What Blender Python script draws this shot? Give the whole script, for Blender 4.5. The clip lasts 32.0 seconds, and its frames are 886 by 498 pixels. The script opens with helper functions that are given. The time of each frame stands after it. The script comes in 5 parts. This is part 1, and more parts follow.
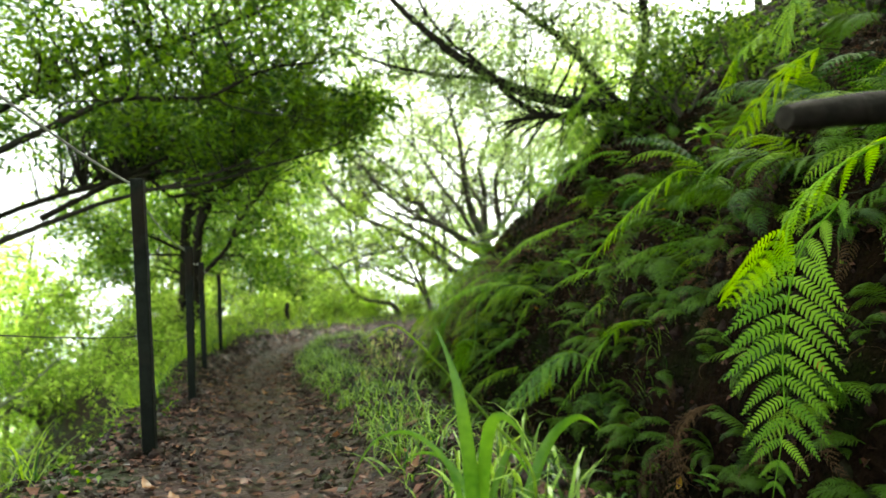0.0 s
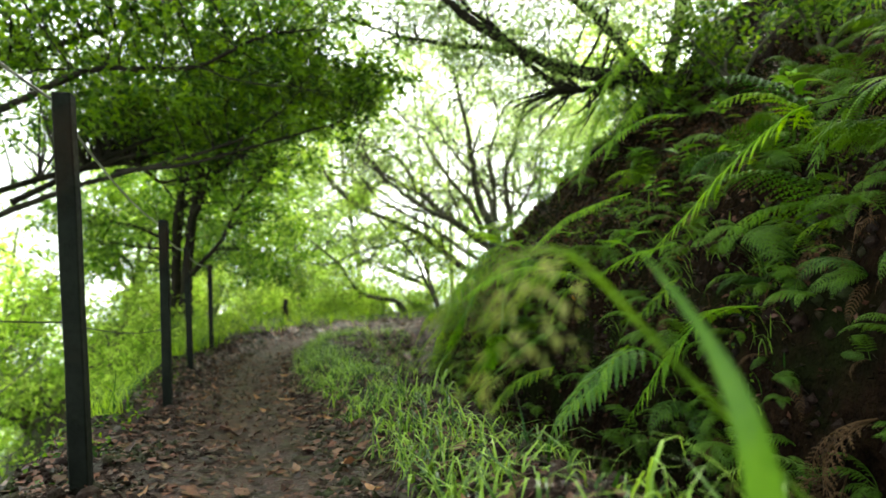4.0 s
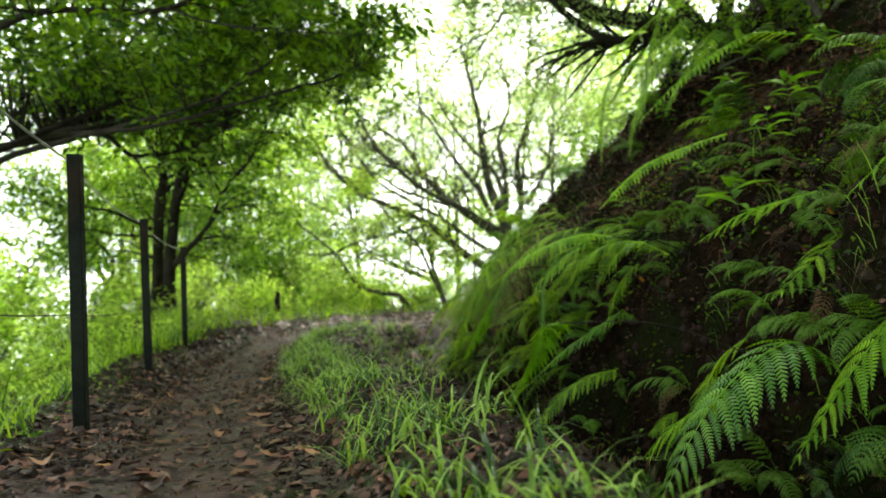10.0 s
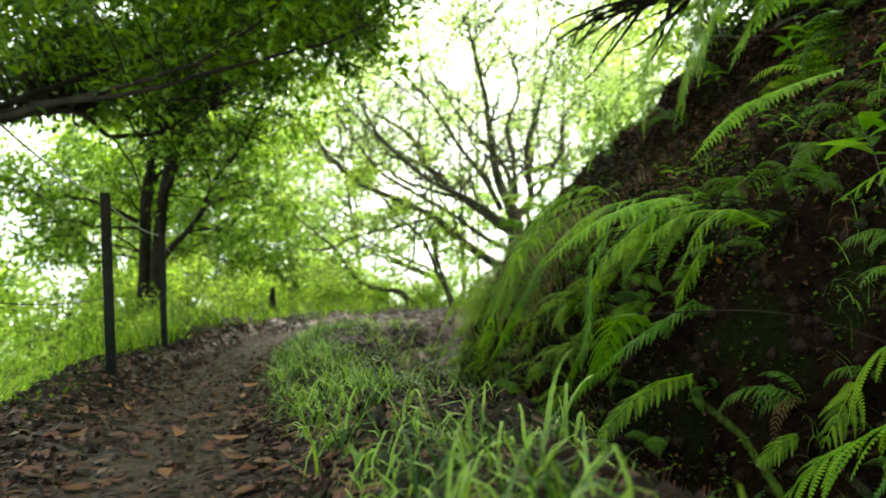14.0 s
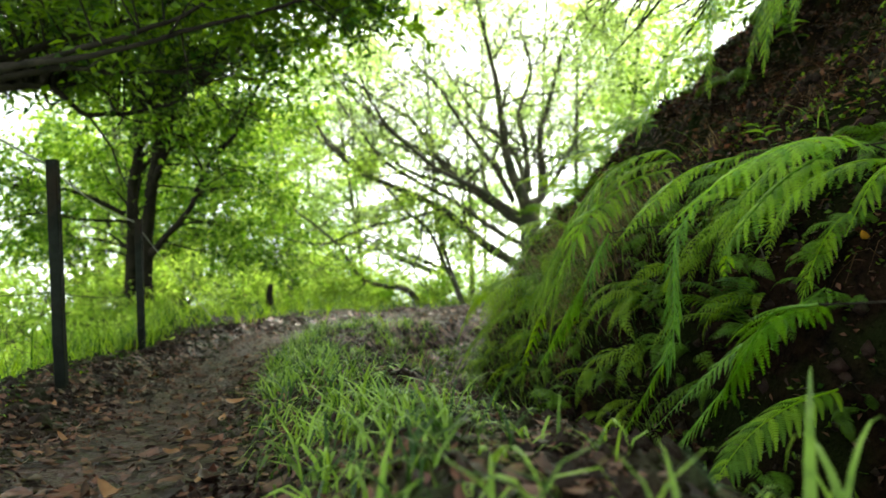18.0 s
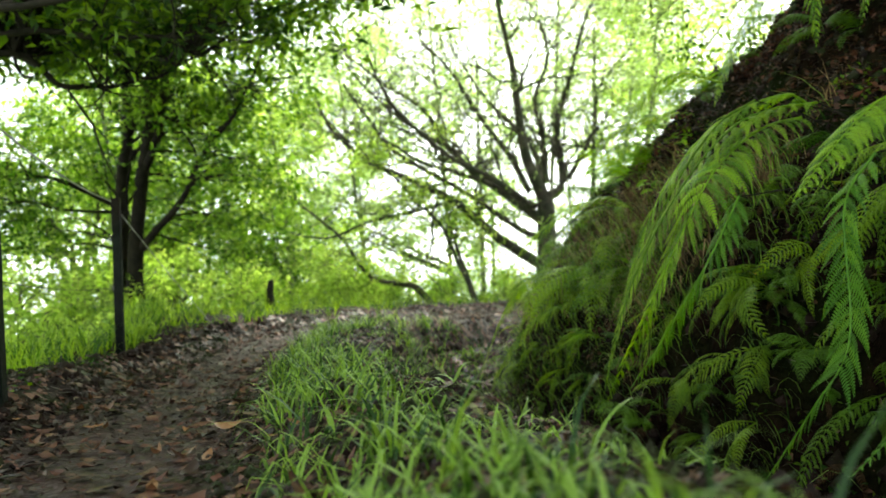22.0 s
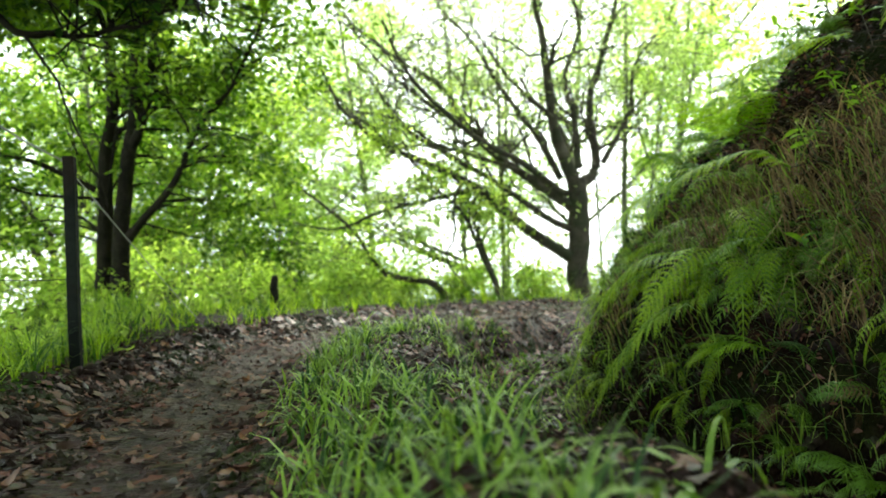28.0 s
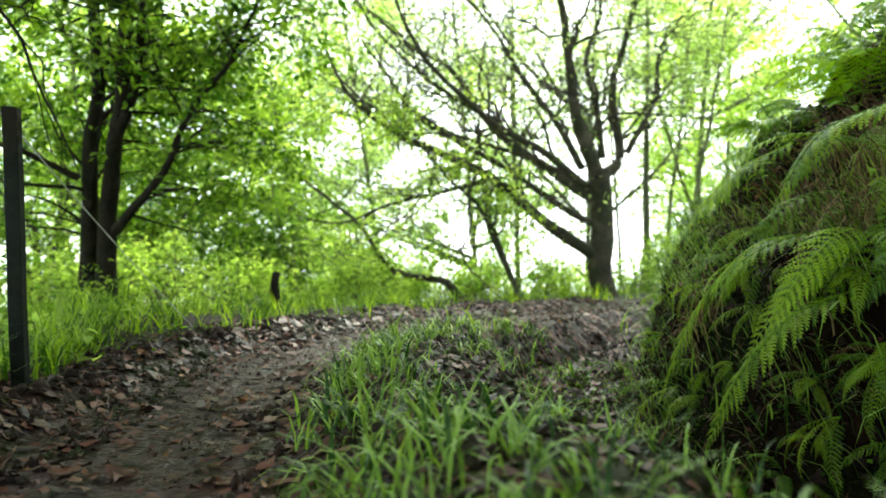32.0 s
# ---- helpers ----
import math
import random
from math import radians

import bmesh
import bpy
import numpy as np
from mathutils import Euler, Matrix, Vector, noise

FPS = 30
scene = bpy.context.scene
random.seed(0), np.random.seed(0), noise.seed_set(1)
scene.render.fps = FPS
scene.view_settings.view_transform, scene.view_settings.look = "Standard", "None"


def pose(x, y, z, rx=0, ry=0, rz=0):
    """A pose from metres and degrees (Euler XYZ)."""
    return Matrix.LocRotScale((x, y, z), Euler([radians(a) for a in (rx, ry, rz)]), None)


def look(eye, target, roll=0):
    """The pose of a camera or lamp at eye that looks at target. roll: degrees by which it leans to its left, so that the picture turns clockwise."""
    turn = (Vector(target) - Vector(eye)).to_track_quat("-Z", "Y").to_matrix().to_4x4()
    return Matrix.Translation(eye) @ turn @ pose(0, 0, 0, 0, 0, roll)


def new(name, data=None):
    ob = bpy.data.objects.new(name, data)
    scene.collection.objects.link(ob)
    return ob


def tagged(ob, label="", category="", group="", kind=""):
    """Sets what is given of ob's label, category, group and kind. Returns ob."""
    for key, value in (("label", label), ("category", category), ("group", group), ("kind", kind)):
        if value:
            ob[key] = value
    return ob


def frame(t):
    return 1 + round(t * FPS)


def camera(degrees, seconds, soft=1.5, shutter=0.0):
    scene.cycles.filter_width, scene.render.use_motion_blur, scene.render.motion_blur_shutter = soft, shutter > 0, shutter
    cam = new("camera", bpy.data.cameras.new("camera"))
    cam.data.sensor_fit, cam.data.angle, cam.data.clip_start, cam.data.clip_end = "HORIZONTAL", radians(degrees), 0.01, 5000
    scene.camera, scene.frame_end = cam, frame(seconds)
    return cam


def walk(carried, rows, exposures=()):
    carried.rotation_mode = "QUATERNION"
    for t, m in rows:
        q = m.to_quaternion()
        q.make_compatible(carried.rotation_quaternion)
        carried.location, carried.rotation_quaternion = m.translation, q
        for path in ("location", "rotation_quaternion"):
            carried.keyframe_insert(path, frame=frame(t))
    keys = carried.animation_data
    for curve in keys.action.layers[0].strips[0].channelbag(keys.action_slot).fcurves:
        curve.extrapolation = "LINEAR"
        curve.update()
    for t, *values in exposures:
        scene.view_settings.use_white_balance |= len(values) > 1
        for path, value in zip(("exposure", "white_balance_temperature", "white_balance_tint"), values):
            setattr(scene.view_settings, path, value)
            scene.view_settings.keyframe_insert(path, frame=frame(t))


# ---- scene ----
cam = camera(70.0, 32.0, soft=1.7)
cam.data.dof.use_dof, cam.data.dof.focus_distance, cam.data.dof.aperture_fstop = True, 2.4, 2.0
SIDE, AHEAD, EYE, SWING = 4.7, 7.7, 0.55, 0.608
ROWS = [
    (0.0, 0.0, 0.0, 0.0, -0.0, -0.09, 1.59),
    (0.5, -0.0042, 0.0152, -0.0037, -0.01, -0.1, 1.6),
    (1.0, -0.0094, 0.0302, -0.0079, 0.0, -0.12, 1.63),
    (1.5, -0.0154, 0.0446, -0.0129, -0.02, -0.16, 1.6),
    (2.0, -0.0216, 0.0587, -0.0188, -0.03, -0.23, 1.53),
    (2.5, -0.0271, 0.0727, -0.024, -0.03, -0.23, 1.54),
    (3.0, -0.0325, 0.0874, -0.0281, -0.03, -0.2, 1.54),
    (3.5, -0.0386, 0.1031, -0.0316, -0.06, -0.02, 1.55),
    (5.5, -0.0608, 0.1644, -0.0501, -0.16, -0.12, 1.49),
    (6.0, -0.0646, 0.1789, -0.0543, -0.17, -0.16, 1.51),
    (6.5, -0.0673, 0.1927, -0.0589, -0.16, -0.16, 1.5),
    (7.0, -0.0695, 0.2061, -0.0634, -0.16, -0.26, 1.49),
    (7.5, -0.072, 0.2196, -0.0678, -0.17, -0.26, 1.53),
    (8.0, -0.0748, 0.2337, -0.0712, -0.19, -0.11, 1.54),
    (8.5, -0.0771, 0.2479, -0.0746, -0.21, -0.04, 1.52),
    (9.0, -0.0803, 0.2622, -0.0786, -0.23, -0.07, 1.49),
    (9.5, -0.0827, 0.2765, -0.082, -0.18, -0.22, 1.49),
    (10.0, -0.0857, 0.291, -0.0838, -0.19, -0.15, 1.49),
    (10.5, -0.09, 0.3049, -0.0849, -0.24, -0.14, 1.49),
    (11.0, -0.094, 0.3186, -0.0887, -0.24, -0.16, 1.48),
    (11.5, -0.0977, 0.3321, -0.0942, -0.24, -0.16, 1.48),
    (12.0, -0.1022, 0.3459, -0.0994, -0.22, -0.22, 1.53),
    (12.5, -0.1063, 0.3598, -0.1036, -0.23, -0.25, 1.5),
    (13.0, -0.1097, 0.3743, -0.1072, -0.24, -0.14, 1.49),
    (13.5, -0.1135, 0.3887, -0.1103, -0.26, -0.18, 1.5),
    (14.0, -0.1182, 0.4036, -0.1131, -0.32, -0.1, 1.49),
    (14.5, -0.1232, 0.4185, -0.1172, -0.33, -0.17, 1.47),
    (16.5, -0.1411, 0.4756, -0.132, -0.31, -0.21, 1.8),
    (17.0, -0.147, 0.4899, -0.1339, -0.31, -0.33, 1.78),
    (17.5, -0.152, 0.5047, -0.1349, -0.28, -0.32, 1.76),
    (18.0, -0.1578, 0.5195, -0.1354, -0.31, -0.23, 1.75),
    (18.5, -0.1638, 0.534, -0.1374, -0.36, -0.21, 1.72),
    (19.0, -0.1697, 0.5485, -0.1396, -0.38, -0.2, 1.72),
    (19.5, -0.1756, 0.563, -0.1416, -0.38, -0.28, 1.72),
    (20.0, -0.1829, 0.5767, -0.1439, -0.4, -0.35, 1.7),
    (20.5, -0.1903, 0.5899, -0.1459, -0.42, -0.34, 1.68),
    (21.0, -0.1975, 0.6035, -0.1501, -0.43, -0.3, 1.7),
    (21.5, -0.2049, 0.6177, -0.1549, -0.4, -0.18, 1.76),
    (22.0, -0.213, 0.632, -0.1584, -0.43, -0.24, 1.78),
    (22.5, -0.2214, 0.6464, -0.1608, -0.45, -0.32, 1.7),
    (23.0, -0.2284, 0.661, -0.1618, -0.46, -0.32, 1.71),
    (23.5, -0.2349, 0.6759, -0.1632, -0.5, -0.26, 1.66),
    (24.0, -0.2409, 0.6907, -0.1649, -0.53, -0.26, 1.68),
    (24.5, -0.2467, 0.7047, -0.1664, -0.53, -0.29, 1.71),
    (25.0, -0.2538, 0.7194, -0.1676, -0.54, -0.3, 1.71),
    (25.5, -0.262, 0.7335, -0.1686, -0.55, -0.3, 1.74),
    (27.5, -0.2924, 0.7853, -0.1806, -0.47, -0.48, 1.9),
    (28.0, -0.2994, 0.7978, -0.1826, -0.5, -0.4, 1.86),
    (28.5, -0.3053, 0.8107, -0.1841, -0.53, -0.32, 1.84),
    (29.0, -0.3113, 0.8242, -0.187, -0.56, -0.3, 1.87),
    (29.5, -0.3176, 0.8376, -0.1885, -0.61, -0.3, 1.81),
    (30.0, -0.3243, 0.8511, -0.1894, -0.64, -0.39, 1.83),
    (30.5, -0.3314, 0.8647, -0.191, -0.65, -0.34, 1.84),
    (31.0, -0.3388, 0.8781, -0.1934, -0.69, -0.29, 1.83),
    (31.5, -0.346, 0.8914, -0.1966, -0.71, -0.27, 1.82),
    (32.0, -0.3524, 0.9044, -0.1996, -0.71, -0.31, 1.82),
]
walk(cam, [(t, pose(SIDE * x, AHEAD * y, EYE + SIDE * z, 90 + pitch * SWING, roll, yaw * SWING)) for t, x, y, z, yaw, pitch, roll in ROWS],
     exposures=[(0.0, 2.52, 6950, -4), (14.0, 2.52, 6950, -4), (32.0, 2.52, 6500, -4)])
EYES = np.array([(SIDE * r[1], AHEAD * r[2], EYE + SIDE * r[3]) for r in ROWS])

# ---- light: bright overcast sky, soft sun high ahead ----
SUN_UP, SUN_ROUND = radians(58), radians(15)
world = bpy.data.worlds.new("overcast_sky")
scene.world = world
world.use_nodes = True
wn, wl = world.node_tree.nodes, world.node_tree.links
sky = wn.new("ShaderNodeTexSky")
sky.sky_type, sky.sun_disc, sky.sun_elevation, sky.sun_rotation = "NISHITA", False, SUN_UP, SUN_ROUND
sky.air_density, sky.dust_density = 1.0, 4.0
pale = wn.new("ShaderNodeHueSaturation")
pale.inputs["Saturation"].default_value = 0.22
way, part_, low, join = wn.new("ShaderNodeTexCoord"), wn.new("ShaderNodeSeparateXYZ"), wn.new("ShaderNodeMath"), wn.new("ShaderNodeCombineXYZ")
low.operation, low.inputs[1].default_value = "MAXIMUM", 0.3  # mist in the valley is as bright as the low sky
wl.new(way.outputs["Generated"], part_.inputs[0])
wl.new(part_.outputs["Z"], low.inputs[0])
wl.new(part_.outputs["X"], join.inputs["X"])
wl.new(part_.outputs["Y"], join.inputs["Y"])
wl.new(low.outputs[0], join.inputs["Z"])
wl.new(join.outputs[0], sky.inputs["Vector"])
wl.new(sky.outputs["Color"], pale.inputs["Color"])
wl.new(pale.outputs["Color"], wn["Background"].inputs["Color"])
wn["Background"].inputs["Strength"].default_value = 0.12
sun = new("sun", bpy.data.lights.new("sun", "SUN"))
sun.data.energy, sun.data.angle, sun.data.color = 1.2, radians(18), (1.0, 0.96, 0.88)
sun.matrix_world = look((4 * math.sin(SUN_ROUND), 4 * math.cos(SUN_ROUND), 4 * math.tan(SUN_UP)), (0, 0, 0))


# ---- materials ----
def surface(name, dark, light, scale=6.0, rough=0.8, bump=0.4, grain=60.0, glow=0.0, per="none", third=None, patch=1.5, gloss=0.3, deep=0.02):
    """Two colours mixed by coarse and fine noise, with relief; glow is the share of light let through a thin leaf."""
    m = bpy.data.materials.new(name)
    m.use_nodes = True
    n, l = m.node_tree.nodes, m.node_tree.links
    bsdf, out = n["Principled BSDF"], n["Material Output"]
    co = n.new("ShaderNodeTexCoord")
    big, fine = n.new("ShaderNodeTexNoise"), n.new("ShaderNodeTexNoise")
    big.inputs["Scale"].default_value, big.inputs["Detail"].default_value = scale, 5.0
    fine.inputs["Scale"].default_value, fine.inputs["Detail"].default_value = grain, 3.0
    for tex in (big, fine):
        l.new(co.outputs["Object"], tex.inputs["Vector"])
    ramp = n.new("ShaderNodeValToRGB")
    ramp.color_ramp.elements[0].position, ramp.color_ramp.elements[1].position = 0.3, 0.72
    ramp.color_ramp.elements[0].color, ramp.color_ramp.elements[1].color = (*dark, 1), (*light, 1)
    add = n.new("ShaderNodeMath")
    add.operation = "MULTIPLY_ADD"
    l.new(fine.outputs["Fac"], add.inputs[0])
    add.inputs[1].default_value = 0.45
    if per == "none":
        l.new(big.outputs["Fac"], add.inputs[2])
        off = add.outputs[0]
        sub = n.new("ShaderNodeMath")
        sub.operation = "SUBTRACT"
        l.new(off, sub.inputs[0])
        sub.inputs[1].default_value = 0.22
        l.new(sub.outputs[0], ramp.inputs["Fac"])
    else:
        if per == "island":
            src = n.new("ShaderNodeNewGeometry").outputs["Random Per Island"]
        else:
            src = n.new("ShaderNodeObjectInfo").outputs["Random"]
        half = n.new("ShaderNodeMath")
        half.operation = "MULTIPLY_ADD"
        l.new(src, half.inputs[0])
        half.inputs[1].default_value = 0.75
        l.new(big.outputs["Fac"], half.inputs[2])
        l.new(half.outputs[0], add.inputs[2])
        sub = n.new("ShaderNodeMath")
        sub.operation = "SUBTRACT"
        l.new(add.outputs[0], sub.inputs[0])
        sub.inputs[1].default_value = 0.58
        l.new(sub.outputs[0], ramp.inputs["Fac"])
    colour = ramp.outputs["Color"]
    if third:
        spot, mask, mix = n.new("ShaderNodeTexNoise"), n.new("ShaderNodeValToRGB"), n.new("ShaderNodeMix")
        spot.inputs["Scale"].default_value, spot.inputs["Detail"].default_value = patch, 6.0
        l.new(co.outputs["Object"], spot.inputs["Vector"])
        mask.color_ramp.elements[0].position, mask.color_ramp.elements[1].position = 0.5, 0.62
        l.new(spot.outputs["Fac"], mask.inputs["Fac"])
        mix.data_type = "RGBA"
        l.new(mask.outputs["Color"], mix.inputs["Factor"])
        l.new(colour, mix.inputs["A"])
        mix.inputs["B"].default_value = (*third, 1)
        colour = mix.outputs["Result"]
    l.new(colour, bsdf.inputs["Base Color"])
    bsdf.inputs["Roughness"].default_value = rough
    bsdf.inputs["Specular IOR Level"].default_value = gloss
    if bump:
        b = n.new("ShaderNodeBump")
        b.inputs["Strength"].default_value, b.inputs["Distance"].default_value = bump, deep
        l.new(add.outputs[0], b.inputs["Height"])
        l.new(b.outputs["Normal"], bsdf.inputs["Normal"])
    if glow:
        thin, blend = n.new("ShaderNodeBsdfTranslucent"), n.new("ShaderNodeMixShader")
        tint = n.new("ShaderNodeHueSaturation")
        tint.inputs["Hue"].default_value, tint.inputs["Saturation"].default_value, tint.inputs["Value"].default_value = 0.485, 1.1, 1.7
        l.new(colour, tint.inputs["Color"])
        l.new(tint.outputs["Color"], thin.inputs["Color"])
        blend.inputs["Fac"].default_value = glow
        l.new(bsdf.outputs["BSDF"], blend.inputs[1])
        l.new(thin.outputs["BSDF"], blend.inputs[2])
        l.new(blend.outputs["Shader"], out.inputs["Surface"])
    return m


SOIL = surface("damp_soil", (0.006, 0.0027, 0.002), (0.026, 0.0115, 0.0085), 4.0, 0.7, 0.9, 45, gloss=0.2, third=(0.02, 0.028, 0.007), patch=2.2, deep=0.05)
PATH = surface("trodden_wet_earth", (0.010, 0.0036, 0.0033), (0.045, 0.0158, 0.015), 4.5, 0.5, 1.0, 38, third=(0.019, 0.0068, 0.006), patch=1.1, gloss=0.32, deep=0.06)
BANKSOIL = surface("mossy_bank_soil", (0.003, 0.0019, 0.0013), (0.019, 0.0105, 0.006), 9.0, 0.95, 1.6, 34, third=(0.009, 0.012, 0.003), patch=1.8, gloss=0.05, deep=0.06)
# Lichened bark, both tones lifted to carry the veil of haze.
BARK = surface("lichened_hazed_bark", (0.032, 0.028, 0.02), (0.14, 0.125, 0.095), 4.0, 0.85, 0.9, 26, third=(0.06, 0.07, 0.04), patch=3.0)
BARK_DARK = surface("dark_wet_bark", (0.009, 0.008, 0.006), (0.034, 0.028, 0.021), 5.0, 0.8, 0.9, 30, gloss=0.15)
POSTWOOD = surface("weathered_painted_post", (0.004, 0.006, 0.0045), (0.014, 0.018, 0.014), 7.0, 0.8, 0.5, 50, third=(0.02, 0.011, 0.006), patch=2.0, gloss=0.15)
WIRE = surface("galvanised_wire", (0.25, 0.25, 0.23), (0.45, 0.45, 0.42), 12.0, 0.5, 0.2, 90)
WIRE_DARK = surface("rusted_wire", (0.015, 0.012, 0.01), (0.05, 0.04, 0.03), 12.0, 0.7, 0.2, 90)
FERN = surface("fresh_fern_green", (0.09, 0.21, 0.010), (0.25, 0.44, 0.022), 3.0, 0.45, 0.15, 40, glow=0.42, per="object")
# Brighter copy of the fern green: light on the large fronds, as colour.
FERN_LIT = surface("lit_fern_green", (0.13, 0.31, 0.012), (0.265, 0.495, 0.028), 3.0, 0.42, 0.15, 40, glow=0.45, per="object")
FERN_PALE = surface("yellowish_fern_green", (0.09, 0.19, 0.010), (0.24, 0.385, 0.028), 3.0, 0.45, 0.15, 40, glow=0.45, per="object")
# Dull fern green, also the darker copy used where the bank is shaded.
FERN_DULL_SHADE = surface("dull_shaded_fern_green", (0.024, 0.075, 0.008), (0.105, 0.215, 0.02), 3.0, 0.5, 0.15, 40, glow=0.3, per="object")
FERN_DEAD = surface("withered_fern_brown", (0.025, 0.015, 0.008), (0.11, 0.062, 0.03), 6.0, 0.9, 0.3, 40, glow=0.15, per="object")
GRASS = surface("lush_grass", (0.018, 0.062, 0.008), (0.25, 0.41, 0.068), 4.0, 0.3, 0.1, 40, glow=0.35, per="island")
# Brighter copy of the grass green, with backlight put into its colour.
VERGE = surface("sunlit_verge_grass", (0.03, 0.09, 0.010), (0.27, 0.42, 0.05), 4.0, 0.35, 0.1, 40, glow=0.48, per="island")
GRASS_BROAD = surface("broad_blade_green", (0.055, 0.16, 0.016), (0.14, 0.29, 0.036), 6.0, 0.32, 0.15, 60, glow=0.35, gloss=0.4)
STRAW_GREEN = surface("unripe_seed", (0.16, 0.2, 0.05), (0.34, 0.36, 0.13), 6.0, 0.7, 0.1, 60, glow=0.3, per="island")
STRAW = surface("dry_grass", (0.09, 0.06, 0.03), (0.3, 0.22, 0.11), 4.0, 0.8, 0.1, 40, glow=0.25, per="island")
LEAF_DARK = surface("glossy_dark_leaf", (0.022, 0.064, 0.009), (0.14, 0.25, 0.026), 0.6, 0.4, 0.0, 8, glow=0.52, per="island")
# Bark for far trees: its paleness stands for haze.
BARK_HAZED = surface("hazed_grey_bark", (0.09, 0.09, 0.06), (0.24, 0.24, 0.17), 4.0, 0.9, 0.6, 26, third=(0.12, 0.15, 0.07), patch=3.0)
FERN_GLOSSY = surface("wet_deep_fern_green", (0.06, 0.18, 0.014), (0.155, 0.34, 0.032), 3.0, 0.3, 0.15, 40, glow=0.35, per="object", gloss=0.5)
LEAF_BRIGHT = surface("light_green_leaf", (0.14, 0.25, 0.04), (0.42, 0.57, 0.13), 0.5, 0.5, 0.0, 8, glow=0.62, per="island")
LEAF_MID = surface("mid_green_leaf", (0.034, 0.092, 0.010), (0.19, 0.32, 0.045), 0.5, 0.45, 0.0, 8, glow=0.52, per="island")
# Grey-green leaf with the paleness of haze put into its colour.
LEAF_FINE = surface("hazed_grey_green_leaf", (0.14, 0.22, 0.065), (0.37, 0.49, 0.18), 0.5, 0.5, 0.0, 8, glow=0.62, per="island")
LITTER = surface("fallen_leaf_brown", (0.03, 0.013, 0.008), (0.30, 0.155, 0.075), 9.0, 0.32, 0.3, 50, glow=0.1, per="object")
LITTER_BITS = surface("leaf_crumbs", (0.009, 0.004, 0.003), (0.12, 0.05, 0.034), 9.0, 0.42, 0.3, 50, per="island", gloss=0.28)
RUSSET = surface("russet_dead_leaf", (0.018, 0.007, 0.004), (0.13, 0.052, 0.026), 9.0, 0.5, 0.3, 50, glow=0.1, per="island")
YELLOW = surface("yellowed_leaf", (0.45, 0.2, 0.02), (0.7, 0.4, 0.05), 9.0, 0.5, 0.2, 50, glow=0.2, per="object")
WATER = surface("dark_ditch_water", (0.01, 0.01, 0.008), (0.02, 0.02, 0.015), 9.0, 0.06, 0.5, 14, gloss=0.5)
# Far ground green, paled so that distance haze sits in the colour.
FAR_HAZE_GREEN = surface("hazed_far_green", (0.16, 0.22, 0.12), (0.3, 0.36, 0.2), 0.05, 0.95, 0.0, 1.0, gloss=0.05)


# ---- helpers for meshes ----
def mesh_of(name, verts, faces, mat, smooth=True):
    me = bpy.data.meshes.new(name)
    me.from_pydata([tuple(v) for v in verts], [], [tuple(int(i) for i in f) for f in faces])
    me.materials.append(mat)
    if smooth:
        me.polygons.foreach_set("use_smooth", [True] * len(me.polygons))
    me.update()
    return me


def mesh_np(name, verts, faces, mat, smooth=False):
    """A mesh from numpy arrays; all faces have as many corners as faces has columns."""
    me = bpy.data.meshes.new(name)
    k = faces.shape[1]
    me.vertices.add(len(verts))
    me.vertices.foreach_set("co", np.ascontiguousarray(verts, dtype=np.float32).ravel())
    me.loops.add(faces.size)
    me.loops.foreach_set("vertex_index", faces.astype(np.int32).ravel())
    me.polygons.add(len(faces))
    me.polygons.foreach_set("loop_start", np.arange(0, faces.size, k, dtype=np.int32))
    me.polygons.foreach_set("loop_total", np.full(len(faces), k, dtype=np.int32))
    if smooth:
        me.polygons.foreach_set("use_smooth", np.ones(len(faces), dtype=bool))
    me.materials.append(mat)
    me.update(calc_edges=True)
    return me


def child(name, me, parent, m=None, label=""):
    ob = new(name, me)
    ob.parent = parent
    if m is not None:
        ob.matrix_basis = m
    return tagged(ob, label)


def spline(pts, n):
    """A smooth curve through a few points, sampled n times per span."""
    p = np.array(pts, float)
    q = np.vstack([2 * p[0] - p[1], p, 2 * p[-1] - p[-2]])
    out = []
    for i in range(1, len(q) - 2):
        a, b, c, d = q[i - 1:i + 3]
        for t in np.arange(n) / n:
            out.append(0.5 * (2 * b + (c - a) * t + (2 * a - 5 * b + 4 * c - d) * t * t + (3 * b - a - 3 * c + d) * t ** 3))
    return np.array(out + [p[-1]])


def tubes(limbs, sides=7, knots=0.0, rng=None):
    """Vertices and quads of tapered tubes; each limb is points (n, 3) and radii (n)."""
    V, Q, base = [], [], 0
    ang = np.arange(sides) * 2 * np.pi / sides
    for pts, rad in limbs:
        pts, rad = np.asarray(pts, float), np.asarray(rad, float)
        tan = np.gradient(pts, axis=0)
        tan /= np.linalg.norm(tan, axis=1)[:, None] + 1e-9
        ref = np.where(np.abs(tan[:, 2:3]) > 0.9, [[1.0, 0, 0]], [[0, 0, 1.0]])
        a = np.cross(tan, ref)
        a /= np.linalg.norm(a, axis=1)[:, None] + 1e-9
        b = np.cross(tan, a)
        r = rad[:, None] * np.ones((1, sides))
        if knots and rng is not None:
            r = r * (1 + knots * rng.uniform(-1, 1, r.shape))
        ring = pts[:, None] + r[..., None] * (np.cos(ang)[None, :, None] * a[:, None] + np.sin(ang)[None, :, None] * b[:, None])
        n = len(pts)
        V.append(ring.reshape(-1, 3))
        i, j = np.meshgrid(np.arange(n - 1), np.arange(sides), indexing="ij")
        k = (j + 1) % sides
        Q.append((np.stack([i * sides + j, i * sides + k, (i + 1) * sides + k, (i + 1) * sides + j], -1) + base).reshape(-1, 4))
        base += n * sides
